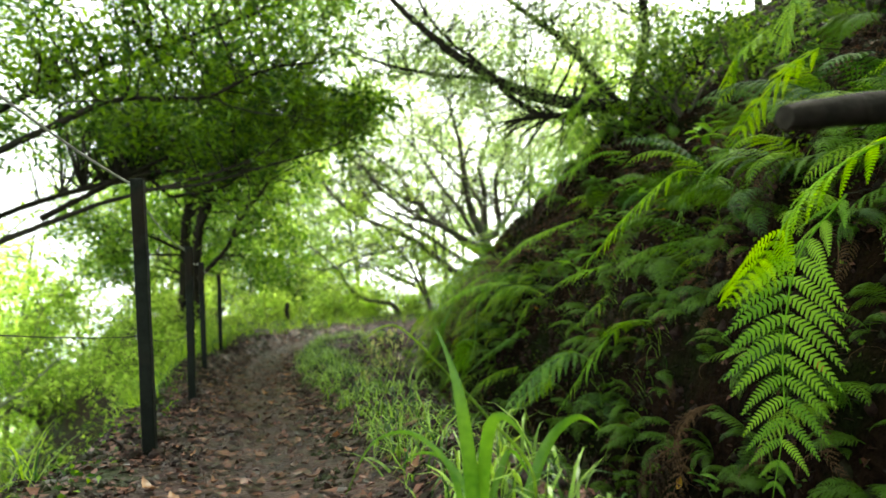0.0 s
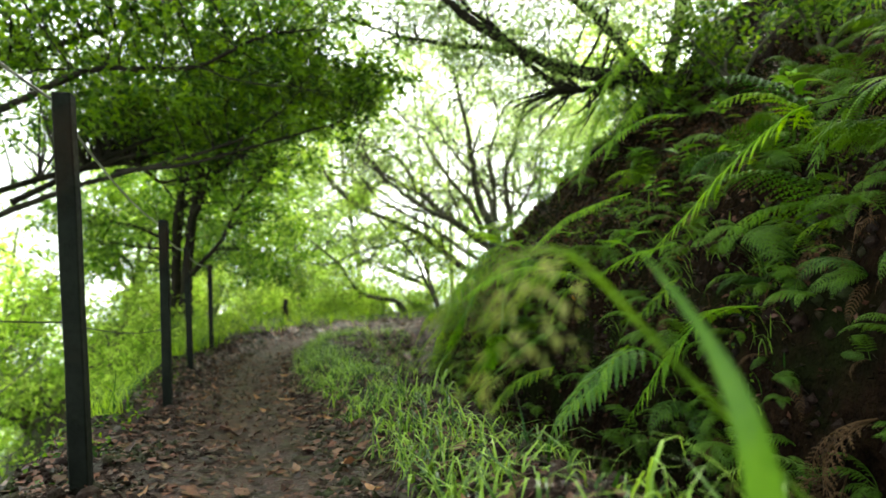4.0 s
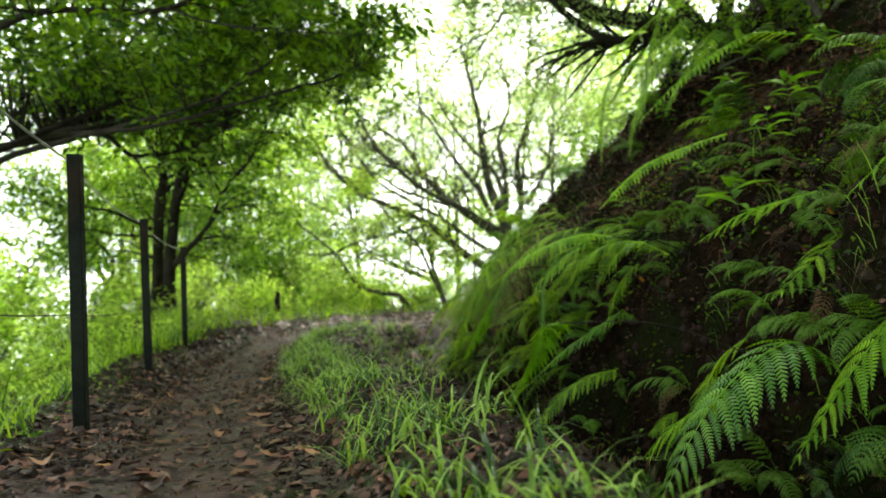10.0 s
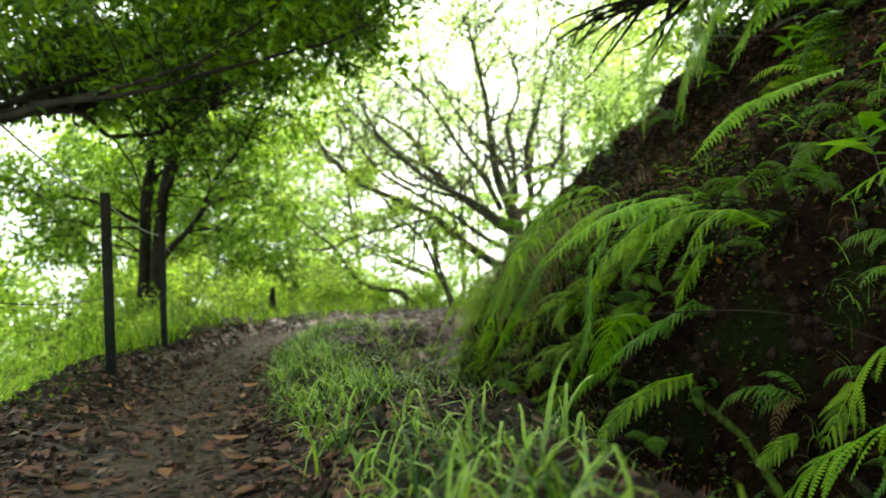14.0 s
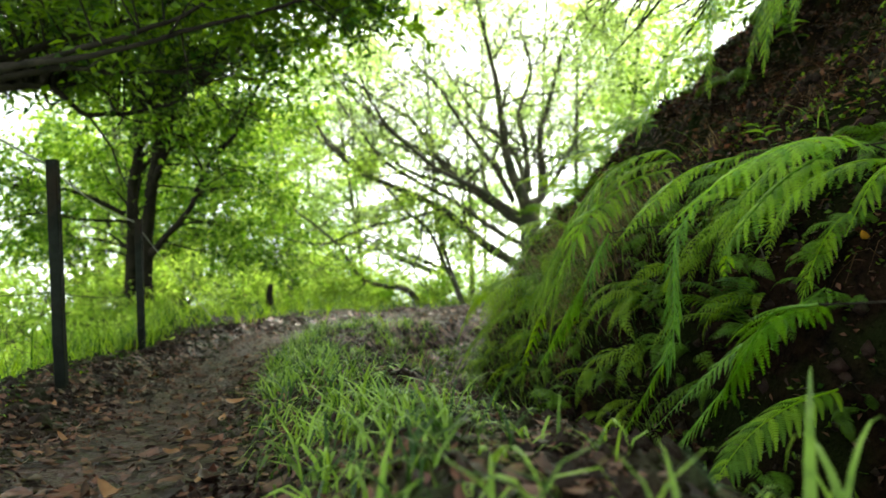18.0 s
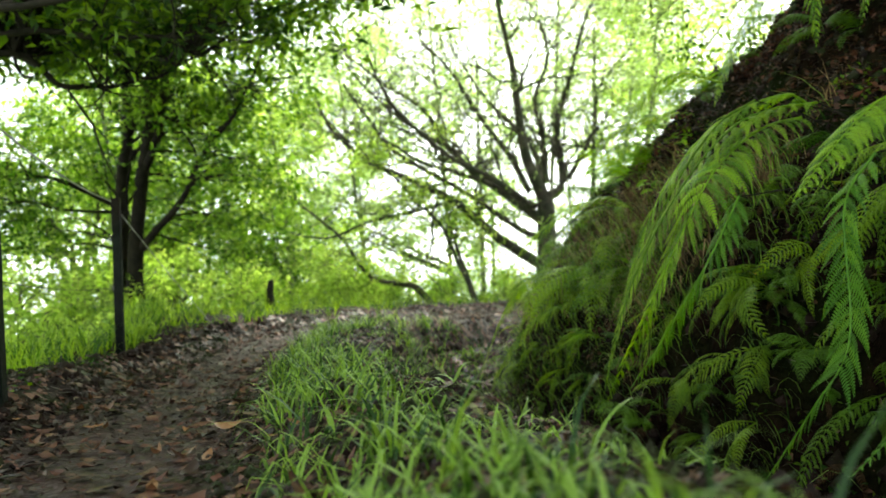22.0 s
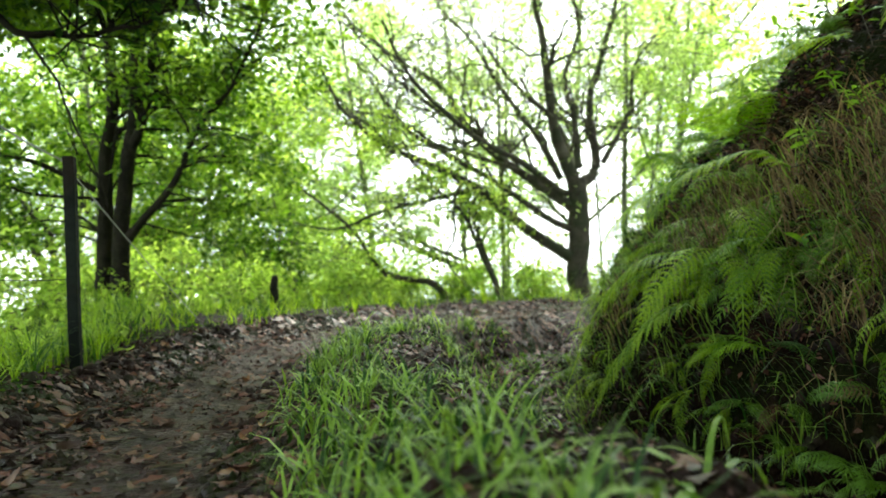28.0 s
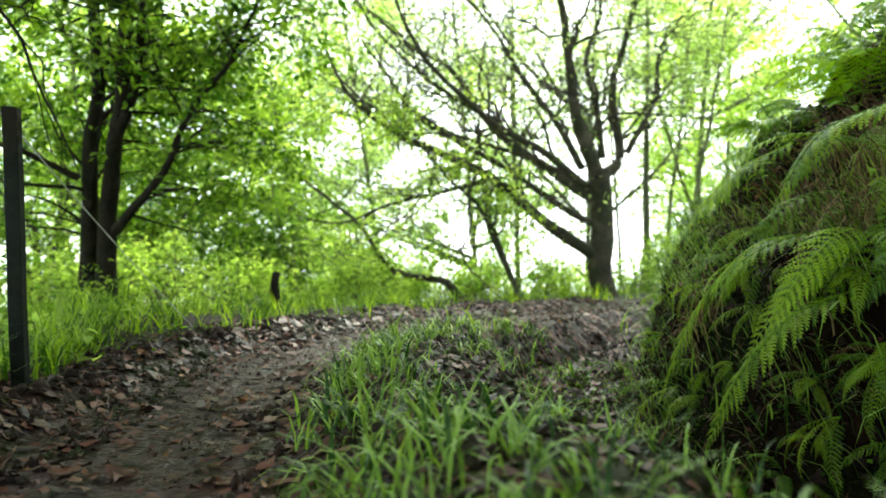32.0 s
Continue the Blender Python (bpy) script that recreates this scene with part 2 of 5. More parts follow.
    return np.vstack(V), np.vstack(Q)


def leaves(centres, rng, length, width, droop=0.3):
    """Folded pointed leaves, one at each centre."""
    n = len(centres)
    d = rng.normal(size=(n, 3))
    d[:, 2] = d[:, 2] * 0.5 - droop
    d /= np.linalg.norm(d, axis=1)[:, None]
    s = np.cross(d, rng.normal(size=(n, 3)) * 0.5 + [0, 0, 1.0])
    s /= np.linalg.norm(s, axis=1)[:, None] + 1e-9
    up = np.cross(s, d)
    L = (length * rng.uniform(0.65, 1.25, n))[:, None]
    W = (width * rng.uniform(0.7, 1.2, n))[:, None]
    b = centres
    t = centres + d * L - up * L * 0.12
    l = centres + d * L * 0.45 + s * W * 0.5 + up * W * 0.18
    r = centres + d * L * 0.45 - s * W * 0.5 + up * W * 0.18
    V = np.stack([b, l, t, r], 1).reshape(-1, 3)
    k = np.arange(n)[:, None] * 4
    return V, np.hstack([k, k + 1, k + 2, k, k + 2, k + 3]).reshape(-1, 3)


def blades(roots, rng, height, width, bend, toward=None, levels=5, lean=(0.05, 0.75)):
    """Arching grass blades, tapered to a point."""
    n = len(roots)
    h = height * rng.uniform(0.5, 1.25, n)
    az = rng.uniform(0, 2 * np.pi, n) if toward is None else toward + rng.normal(0, 0.7, n)
    out = np.stack([np.cos(az), np.sin(az), np.zeros(n)], 1)
    side = np.stack([-np.sin(az), np.cos(az), np.zeros(n)], 1)
    k = bend * rng.uniform(0.3, 1.6, n)
    w = width * rng.uniform(0.6, 1.3, n)
    rows, pos = [], np.array(roots, float)
    th = rng.uniform(*lean, n)
    step = h / (levels - 1)
    for i in range(levels):
        f = i / (levels - 1)
        ww = (w * (1 - f ** 1.8) * (0.7 + 0.6 * math.sin(math.pi * min(f + 0.15, 1))) + 0.0004)[:, None]
        rows.append(np.stack([pos - side * ww / 2, pos + side * ww / 2], 1))
        pos = pos + (out * np.sin(th)[:, None] + np.array([0, 0, 1.0]) * np.cos(th)[:, None]) * step[:, None]
        th = np.minimum(th + k * (0.5 + f), 2.7)
    V = np.stack(rows, 1).reshape(-1, 3)
    base = (np.arange(n) * levels * 2)[:, None, None]
    i = (np.arange(levels - 1) * 2)[None, :, None]
    return V, (base + i + np.array([0, 1, 3, 2])[None, None, :]).reshape(-1, 4)


def wave(x, y, seed):
    """Smooth value noise on a plane, from -1 to 1."""
    r = np.random.RandomState(seed).uniform(-1, 1, (64, 64))
    i, j = np.floor(x).astype(int), np.floor(y).astype(int)
    u, v = x - i, y - j
    u, v = u * u * (3 - 2 * u), v * v * (3 - 2 * v)
    g = lambda a, b: r[a % 64, b % 64]
    return (g(i, j) * (1 - u) + g(i + 1, j) * u) * (1 - v) + (g(i, j + 1) * (1 - u) + g(i + 1, j + 1) * u) * v


# ---- the lie of the land ----
WAY = spline([(0.35, -4), (-0.15, 0), (-0.55, 1.8), (-0.86, 3), (-1.5, 5.1), (-2.2, 7.4), (-2.62, 9.2), (-2.6, 10.3), (-2.1, 11.3), (-1.3, 12.3), (-0.1, 13.4), (1.6, 14.3), (5, 15), (9, 14.6)], 12)
FOOT = spline([(2.0, -4), (1.6, 0), (1.45, 2), (1.25, 3), (1.05, 4), (0.92, 5), (0.68, 6.2), (0.3, 7.4), (-0.05, 8.3), (-0.25, 9.3), (-0.38, 10.2), (-0.35, 11.2), (0.15, 12.3), (1.6, 13.2), (4, 13.7), (9, 13.2)], 10)
HIGH_Y = [-40, -4, 0, 3.1, 4.4, 6.4, 8.6, 9.9, 11.3, 13, 16, 20.5, 24, 40, 80, 300, 900, 3000]
HIGH_Z = [4.0, 0.5, 0.0, -0.40, -0.55, -0.80, -0.97, -1.03, -0.98, -1.07, -1.26, -1.5, -4.5, -16, -50, -180, -380, -420]
EDGE_Y = [-40, 0, 3, 5.1, 7.4, 9.6, 11.0, 12.5, 15, 20, 60]
EDGE_X = [-0.6, -1.05, -1.75, -2.45, -3.2, -3.8, -4.05, -4.9, -7.5, -10.5, -14]
PATH_HALF = 0.46


def near(line, x, y):
    """Distance to a line and which side (positive to its right)."""
    p = np.stack([x, y], -1)
    if x.size < 64:
        a, b = line[:-1], line[1:]
        ab = b - a
        q = p.reshape(-1, 1, 2) - a
        t = np.clip((q * ab).sum(-1) / (ab * ab).sum(-1), 0, 1)
        d = np.linalg.norm(q - t[..., None] * ab, axis=-1)
        k = d.argmin(1)
        row = np.arange(len(k))
        s = ab[k, 0] * q[row, k, 1] - ab[k, 1] * q[row, k, 0]
        return d[row, k].reshape(x.shape), -np.sign(s).reshape(x.shape)
    best, side = np.full(x.shape, 1e9), np.zeros(x.shape)
    for a, b in zip(line[:-1], line[1:]):
        ab = b - a
        t = np.clip(((p - a) @ ab) / (ab @ ab), 0, 1)
        q = a + t[..., None] * ab
        d = np.hypot(p[..., 0] - q[..., 0], p[..., 1] - q[..., 1])
        s = ab[0] * (p[..., 1] - a[1]) - ab[1] * (p[..., 0] - a[0])
        m = d < best
        best, side = np.where(m, d, best), np.where(m, -np.sign(s), side)
    return best, side


def land(x, y):
    """Height, distance from the path's middle, and distance into the bank, for arrays of places."""
    x, y = np.asarray(x, float), np.asarray(y, float)
    d, way_side = near(WAY, x, y)
    f, side = near(FOOT, x, y)
    u = f * side
    z = np.interp(y, HIGH_Y, HIGH_Z)
    off = np.maximum(0, np.interp(y, EDGE_Y, EDGE_X) - x)
    z = z - 1.5 * np.minimum(off, 0.5) - np.interp(y, [8.5, 13], [2.8, 1.2]) * np.clip(off - 0.5, 0, 4) - 0.8 * np.clip(off - 4.5, 0, 40) - 0.35 * np.clip(off - 43, 0, 400)
    rough = wave(x * 2.3, y * 2.3, 3) * 0.5 + wave(x * 5.1, y * 5.1, 4) * 0.3 + wave(x * 12, y * 12, 5) * 0.2
    verge = np.clip((d - PATH_HALF + 0.1) / 0.3, 0, 1)
    flat = np.clip((20 - np.hypot(x, y - 8)) / 8, 0, 1)
    z = z + rough * flat * (0.018 + 0.06 * verge)
    z = z - 0.03 * np.clip(1 - d / PATH_HALF, 0, 1)
    mound = np.clip((d - PATH_HALF) / 0.25, 0, 1) * (way_side > 0) * np.clip((-u - 0.75) / 0.5, 0, 1)
    z = z + 0.13 * mound * np.clip((20 - y) / 8, 0, 1)
    z = z + 0.11 * np.clip((d - 0.42) / 0.22, 0, 1) * (way_side < 0) * np.clip((y - 5) / 3, 0, 1) * np.clip((20 - y) / 8, 0, 1)
    dip = np.clip((u + 1.15) / 0.6, 0, 1)
    ditch = dip * dip * (3 - 2 * dip) * np.clip((13.5 - y) / 2.5, 0, 1)
    z = z - 0.60 * ditch * np.clip((d - 0.4) / 0.3, 0, 1)
    w = np.maximum(u, 0)
    rise = 0.60 * np.clip(w / 0.25, 0, 1) + (1.1 + 0.15 * np.clip((6 - y) / 3, 0, 1)) * np.minimum(w, 4.0) + 0.5 * np.clip(w - 4.0, 0, 8)
    steep = np.clip(w / 0.5, 0, 1)
    rise = rise + 0.42 * steep * steep * (3 - 2 * steep) * np.clip((2.3 - w) / 1.2, 0, 1) * np.clip((y - 1.5) / 1.5, 0, 1) * np.clip((8.9 - y) / 1.2, 0, 1)
    lump = wave(x * 1.7 + 9, y * 1.7, 6) * 0.16 + wave(x * 4 + 3, y * 4, 7) * 0.12 + wave(x * 9, y * 9 + 5, 8) * 0.08 + wave(x * 17, y * 17 + 5, 9) * 0.05
    z = z + rise + lump * np.clip(w / 0.35, 0, 1)
    return z, d, u


def height(x, y):
    return land(np.atleast_1d(x), np.atleast_1d(y))[0]


def axis(lo, a, b, hi, fine):
    """Grid lines: close together between a and b, ever wider outside."""
    mid = list(np.arange(a, b + 1e-6, fine))
    left, right, s = [], [], fine
    v = a
    while v > lo:
        s *= 1.28
        v -= s
        left.append(v)
    s, v = fine, b
    while v < hi:
        s *= 1.28
        v += s
        right.append(v)
    return np.array(left[::-1] + mid + right)


gx, gy = axis(-2500, -4.6, 3.2, 2500, 0.055), axis(-200, -1.0, 13.5, 2500, 0.06)
X, Y = np.meshgrid(gx, gy, indexing="xy")
Z, D, U = land(X, Y)
grid = np.stack([X, Y, Z], -1).reshape(-1, 3)
nx, ny = len(gx), len(gy)
i, j = np.meshgrid(np.arange(nx - 1), np.arange(ny - 1), indexing="xy")
quads = np.stack([j * nx + i, j * nx + i + 1, (j + 1) * nx + i + 1, (j + 1) * nx + i], -1).reshape(-1, 4)
mid = lambda a: a.ravel()[quads].mean(1)
edge = PATH_HALF + 0.10 * wave(mid(X) * 3, mid(Y) * 3, 11) + 0.05 * wave(mid(X) * 9, mid(Y) * 9, 12)
on_path, on_bank = mid(D) < edge, mid(U) > 0.02
on_path &= ~on_bank
for name, mask, mat, label, cat in (
        ("ground", ~on_path & ~on_bank, SOIL, "dark damp soil falling away beside the footpath", "ground"),
        ("footpath", on_path, PATH, "narrow trodden wet earth footpath with leaf crumbs", "footpath"),
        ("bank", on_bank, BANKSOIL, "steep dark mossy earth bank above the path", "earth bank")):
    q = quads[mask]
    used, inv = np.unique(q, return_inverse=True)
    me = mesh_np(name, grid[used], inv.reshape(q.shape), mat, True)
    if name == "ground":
        # Beyond 17 m the ground takes the pale colour that stands for haze.
        me.materials.append(FAR_HAZE_GREEN)
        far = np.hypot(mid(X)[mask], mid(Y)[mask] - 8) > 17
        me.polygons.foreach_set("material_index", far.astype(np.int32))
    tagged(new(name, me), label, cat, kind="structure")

# water standing in the ditch at the foot of the bank
rng = np.random.default_rng(5)
run = FOOT[(FOOT[:, 1] > 9.2) & (FOOT[:, 1] < 10.6)]
side = np.gradient(run, axis=0)
side = np.stack([-side[:, 1], side[:, 0]], 1) / np.linalg.norm(side, axis=1)[:, None]
wv = []
for p, s in zip(run, side):
    c = p + s * 0.3
    level = float(np.interp(c[1], HIGH_Y, HIGH_Z)) - 0.6
    wv += [(*(c - s * 0.13), level), (*(c + s * 0.13), level)]
wf = [(2 * k, 2 * k + 2, 2 * k + 3, 2 * k + 1) for k in range(len(run) - 1)]
tagged(new("ditch_water", mesh_of("ditch_water", wv, wf, WATER)), "shallow dark water in the ditch under the bank", "water", kind="structure")


# ---- fence ----
def fence_post(x, y, tall, lean):
    z = float(height(x, y)[0])
    post = tagged(new("fence_post"), "dark square weathered fence post beside the path", "fence post", "fence posts along the path")
    post.matrix_world = pose(x, y, z, 0, lean, 12)
    bm = bmesh.new()
    bmesh.ops.create_cube(bm, size=1.0)
    bmesh.ops.subdivide_edges(bm, edges=[e for e in bm.edges if abs(e.verts[0].co.z - e.verts[1].co.z) > 0.5], cuts=8)
    for v in bm.verts:
        h = (v.co.z + 0.5) * (tall + 0.25) - 0.25
        w = 0.056 * (1 + 0.06 * noise.noise(Vector((x, y, h * 4))))
        v.co = (v.co.x * w + 0.004 * noise.noise(Vector((y, x, h * 3))), v.co.y * w, h)
    bmesh.ops.bevel(bm, geom=bm.edges[:], offset=0.004, segments=1, affect="EDGES")
    me = bpy.data.meshes.new("shaft")
    bm.to_mesh(me)
    bm.free()
    me.materials.append(POSTWOOD)
    shaft = child("shaft", me, post)
    for h in (tall - 0.02, tall * 0.43):
        pts = [(-0.032, -0.01, h - 0.012), (-0.042, 0, h), (-0.032, 0.01, h + 0.012)]
        V, Q = tubes([(pts, [0.003] * 3)], 5)
        child("staple", mesh_np("staple", V, Q, WIRE, True), shaft, label="bent wire staple")
    top = post.matrix_world @ Vector((0, 0, tall))
    return top, post.matrix_world @ Vector((-0.035, 0, tall - 0.02)), post.matrix_world @ Vector((-0.035, 0, tall * 0.43))


POSTS = [fence_post(*p) for p in ((-1.25, 0.9, 1.5, 0), (-1.395, 2.96, 1.29, -1), (-2.06, 5.12, 1.275, 0), (-2.87, 7.52, 1.28, -0.5), (-3.42, 9.62, 1.18, 0))]


def wire(name, a, b, sag, radius, label, mat=None):
    a, b = np.array(a), np.array(b)
    t = np.linspace(0, 1, 15)[:, None]
    pts = a * (1 - t) + b * t - np.array([0, 0, 1]) * sag * 4 * t * (1 - t)
    V, Q = tubes([(pts, [radius] * 15)], 6)
    tagged(new(name, mesh_np(name, V, Q, mat or WIRE, True)), label, "wire", "fence wires")


for p, q in zip(POSTS[:-1], POSTS[1:]):
    wire("fence_wire", p[1], q[1], 0.05, 0.0048, "slack pale galvanised wire strung between post tops")
    wire("fence_wire", p[2], q[2], 0.03, 0.0025, "thin dark wire strung halfway up the fence posts", WIRE_DARK)
last = POSTS[-1][1]
foot_x, foot_y = -3.35, 11.3
wire("fence_wire", last, (foot_x, foot_y, float(height(foot_x, foot_y)[0])), 0.02, 0.0035, "galvanised stay wire slanting from post top to ground")


# ---- trees ----
def grow(rng, start, way, length, radius, levels, limbs, tips, lift=0.1, wild=0.35, kids=(3, 5), shrink=0.66):
    """A limb that wanders and branches; adds to limbs and to tips."""
    n = max(5, int(length / 0.22))
    pts, rad, d = [np.array(start, float)], [radius], np.array(way, float)
    d /= np.linalg.norm(d)
    for k in range(n):
        d = d + rng.normal(0, wild / math.sqrt(n) * 1.6, 3) + np.array([0, 0, lift / n])
        d /= np.linalg.norm(d)
        pts.append(pts[-1] + d * length / n)
        rad.append(radius * (1 - 0.75 * (k + 1) / n))
    limbs.append((np.array(pts), np.array(rad)))
    if levels <= 0:
        tips += pts[n // 3:]
        return
    tips.append(pts[-1])
    for _ in range(rng.integers(*kids)):
        k = int(rng.uniform(0.3, 1.0) * n)
        d = pts[min(k + 1, n)] - pts[k - 1]
        d = d / np.linalg.norm(d) + rng.normal(0, 0.55, 3) * np.array([1, 1, 0.7])
        grow(rng, pts[k], d, length * shrink * rng.uniform(0.7, 1.15), max(rad[k] * 0.55, 0.005), levels - 1, limbs, tips, lift, wild, kids, shrink)


def tree(label, mains, seed, levels, leaf, count, size, spread, bark=None, sub=0.6, kids=(3, 5), lift=0.1, wild=0.35, group="", start_at=0.35, tip_keep=None, clouds=(), cap=0.034):
    """mains: lists of control points with a first and last radius; sub-limbs, twigs and leaves grow from them."""
    rng = np.random.default_rng(seed)
    bark = bark or BARK
    ob = tagged(new("tree"), label, "tree", group)
    base = np.array(mains[0][0][0])
    ob.location = base
    tips, limbs, bones = [], [], []
    for k, (ctrl, r0, r1) in enumerate(mains):
        pts = spline(ctrl, 7)
        pts = pts + np.cumsum(rng.normal(0, 0.012, pts.shape), 0) * np.linspace(0, 1, len(pts))[:, None]
        rad = r0 + (r1 - r0) * np.linspace(0, 1, len(pts)) ** 0.8
        if k == 0:
            rad[:4] *= np.array([1.5, 1.25, 1.1, 1.03])
        bones.append((pts, rad))
        V, Q = tubes([(pts - base, rad)], 10, 0.06, rng)
        child("trunk" if k == 0 else "limb", mesh_np("limb", V, Q, bark, True), ob)
        if levels < 1 or (k == 0 and len(mains) > 1):
            tips += list(pts[2 * len(pts) // 3:])
            continue
        span = np.linalg.norm(pts[-1] - pts[0])
        for _ in range(int(rng.integers(*kids) * 1.6) + 2):
            i = int(rng.uniform(start_at, 1.0) * (len(pts) - 1))
            d = pts[min(i + 1, len(pts) - 1)] - pts[i - 1]
            d = d / (np.linalg.norm(d) + 1e-9) + rng.normal(0, 0.6, 3)
            grow(rng, pts[i], d, span * sub * rng.uniform(0.5, 1.0), max(min(rad[i] * 0.5, cap), 0.006), levels - 1, limbs, tips, lift, wild, kids)
    spine = np.vstack([p for p, _ in bones])
    thick = np.concatenate([r for _, r in bones])
    extra = []
    for cx, cy, cz, rx, ry, rz, clumps, per_clump, loose in clouds:
        v = rng.normal(size=(clumps, 3))
        v *= (rng.uniform(0.1, 1, clumps) ** 0.4 / np.linalg.norm(v, axis=1))[:, None]
        for c in np.array([cx, cy, cz]) + v * [rx, ry, rz] + rng.normal(0, 0.14, v.shape):
            gap = np.linalg.norm(spine - c, axis=1) + 0.6 * np.maximum(0, spine[:, 2] - c[2])
            a = spine[np.argmin(gap)]
            t = np.linspace(0, 1, 7)[:, None]
            bow = np.linalg.norm(c - a) * 0.12
            pts = a * (1 - t) + c * t + np.sin(t * np.pi) * rng.normal(0, bow, 3) + np.array([0, 0, bow]) * np.sin(t * np.pi)
            r0 = min(thick[np.argmin(gap)] * 0.5, 0.004 + 0.011 * np.linalg.norm(c - a))
            limbs.append((pts, np.linspace(r0, 0.003, 7)))
            extra.append(c + rng.normal(0, loose, (per_clump, 3)) * [1, 1, 0.55])
    if limbs:
        V, Q = tubes([(p - base, r) for p, r in limbs], 5)
        tagged(child("twig_mass", mesh_np("twig_mass", V, Q, bark, True), ob), kind="stuff")
    if count or extra:
        c = np.vstack(extra) if extra else np.zeros((0, 3))
        if count:
            tips = np.array(tips)
            if tip_keep is not None:
                tips = tips[tip_keep(tips)]
            c = np.vstack([c, tips[rng.integers(0, len(tips), count)] + rng.normal(0, spread, (count, 3)) * [1, 1, 0.7]])
        V, T = leaves(c - base, rng, size, size * 0.42)
        child("crown", mesh_np("crown", V, T, leaf), ob)
    return ob


def z_at(x, y):
    return float(height(x, y)[0])


# old spreading tree beyond the bend
tree("old spreading tree with dark lichened limbs and sparse leaves", [
    ([(1.27, 18.0, -1.55), (1.16, 18.0, -0.9), (1.2, 18.0, -0.1), (1.15, 18.0, 0.9)], 0.225, 0.18),
    ([(1.05, 18.0, -0.6), (0.2, 17.8, -0.03), (-0.6, 17.6, 0.64), (-1.4, 17.5, 1.06), (-2.15, 17.3, 1.33), (-2.9, 17.2, 1.85), (-3.4, 17.2, 2.7)], 0.12, 0.025),
    ([(1.1, 18.0, 0.35), (0.4, 18.2, 0.9), (-0.35, 18.4, 1.5), (-0.85, 18.5, 2.1), (-1.3, 18.6, 2.85), (-2.1, 18.6, 3.4), (-2.9, 18.6, 4.1)], 0.11, 0.025),
    ([(1.15, 18.0, 0.8), (0.82, 17.8, 1.7), (0.66, 17.6, 2.7), (0.5, 17.5, 3.7), (0.2, 17.3, 5.0)], 0.14, 0.03),
    ([(1.2, 18.0, 0.75), (1.62, 18.2, 1.1), (1.6, 18.4, 2.3), (1.9, 18.5, 3.3), (2.3, 18.5, 4.8)], 0.12, 0.03),
    ([(0.9, 17.9, 0.6), (0.1, 17.2, 1.1), (-0.8, 16.6, 1.5), (-1.7, 16.2, 2.3), (-2.2, 16.0, 3.2)], 0.08, 0.02),
    ([(1.2, 18.1, 0.9), (1.1, 19.0, 2.0), (0.2, 19.6, 3.2), (-0.6, 20.0, 4.4)], 0.09, 0.02),
    ([(1.16, 18.0, -0.11), (0.56, 17.9, 0.2), (-0.41, 17.8, 0.9), (-1.18, 17.7, 1.35), (-1.92, 17.6, 1.88), (-2.38, 17.6, 2.55), (-2.82, 17.5, 3.2)], 0.07, 0.02),
    ([(1.04, 18.0, 0.59), (0.14, 18.2, 1.09), (-0.54, 18.3, 1.36), (-1.34, 18.4, 1.67), (-2.15, 18.5, 2.18), (-2.97, 18.6, 2.43)], 0.06, 0.015),
    ([(0.9, 18.0, 0.89), (0.46, 17.9, 1.72), (-0.16, 17.8, 2.54), (-0.64, 17.7, 3.2), (-1.29, 17.6, 3.94)], 0.07, 0.02),
    ([(-0.81, 17.7, 0.71), (-1.78, 17.5, 0.49), (-2.52, 17.4, 0.36), (-3.26, 17.3, 0.06), (-3.97, 17.2, 0.21)], 0.045, 0.012),
    ([(1.25, 18.0, 1.08), (1.23, 18.2, 2.01), (1.1, 18.4, 2.88), (1.41, 18.5, 3.82), (1.26, 18.6, 4.7)], 0.07, 0.025),
    ([(-0.56, 18.0, 1.77), (-1.34, 17.8, 2.19), (-2.08, 17.6, 2.74), (-2.72, 17.5, 3.38), (-3.06, 17.4, 4.01)], 0.05, 0.015),
    ([(1.76, 18.2, 1.19), (2.36, 18.4, 2.22), (2.57, 18.6, 3.2), (3.3, 18.8, 4.09)], 0.06, 0.015),
], 21, 3, LEAF_FINE, 6000, 0.085, 0.2, sub=0.5, kids=(4, 6), lift=0.3, wild=0.6, start_at=0.15, clouds=[(-0.6, 18.4, 4.9, 4.2, 2.0, 1.3, 60, 70, 0.26), (2.6, 18.6, 4.4, 1.8, 1.5, 1.8, 20, 60, 0.24)])

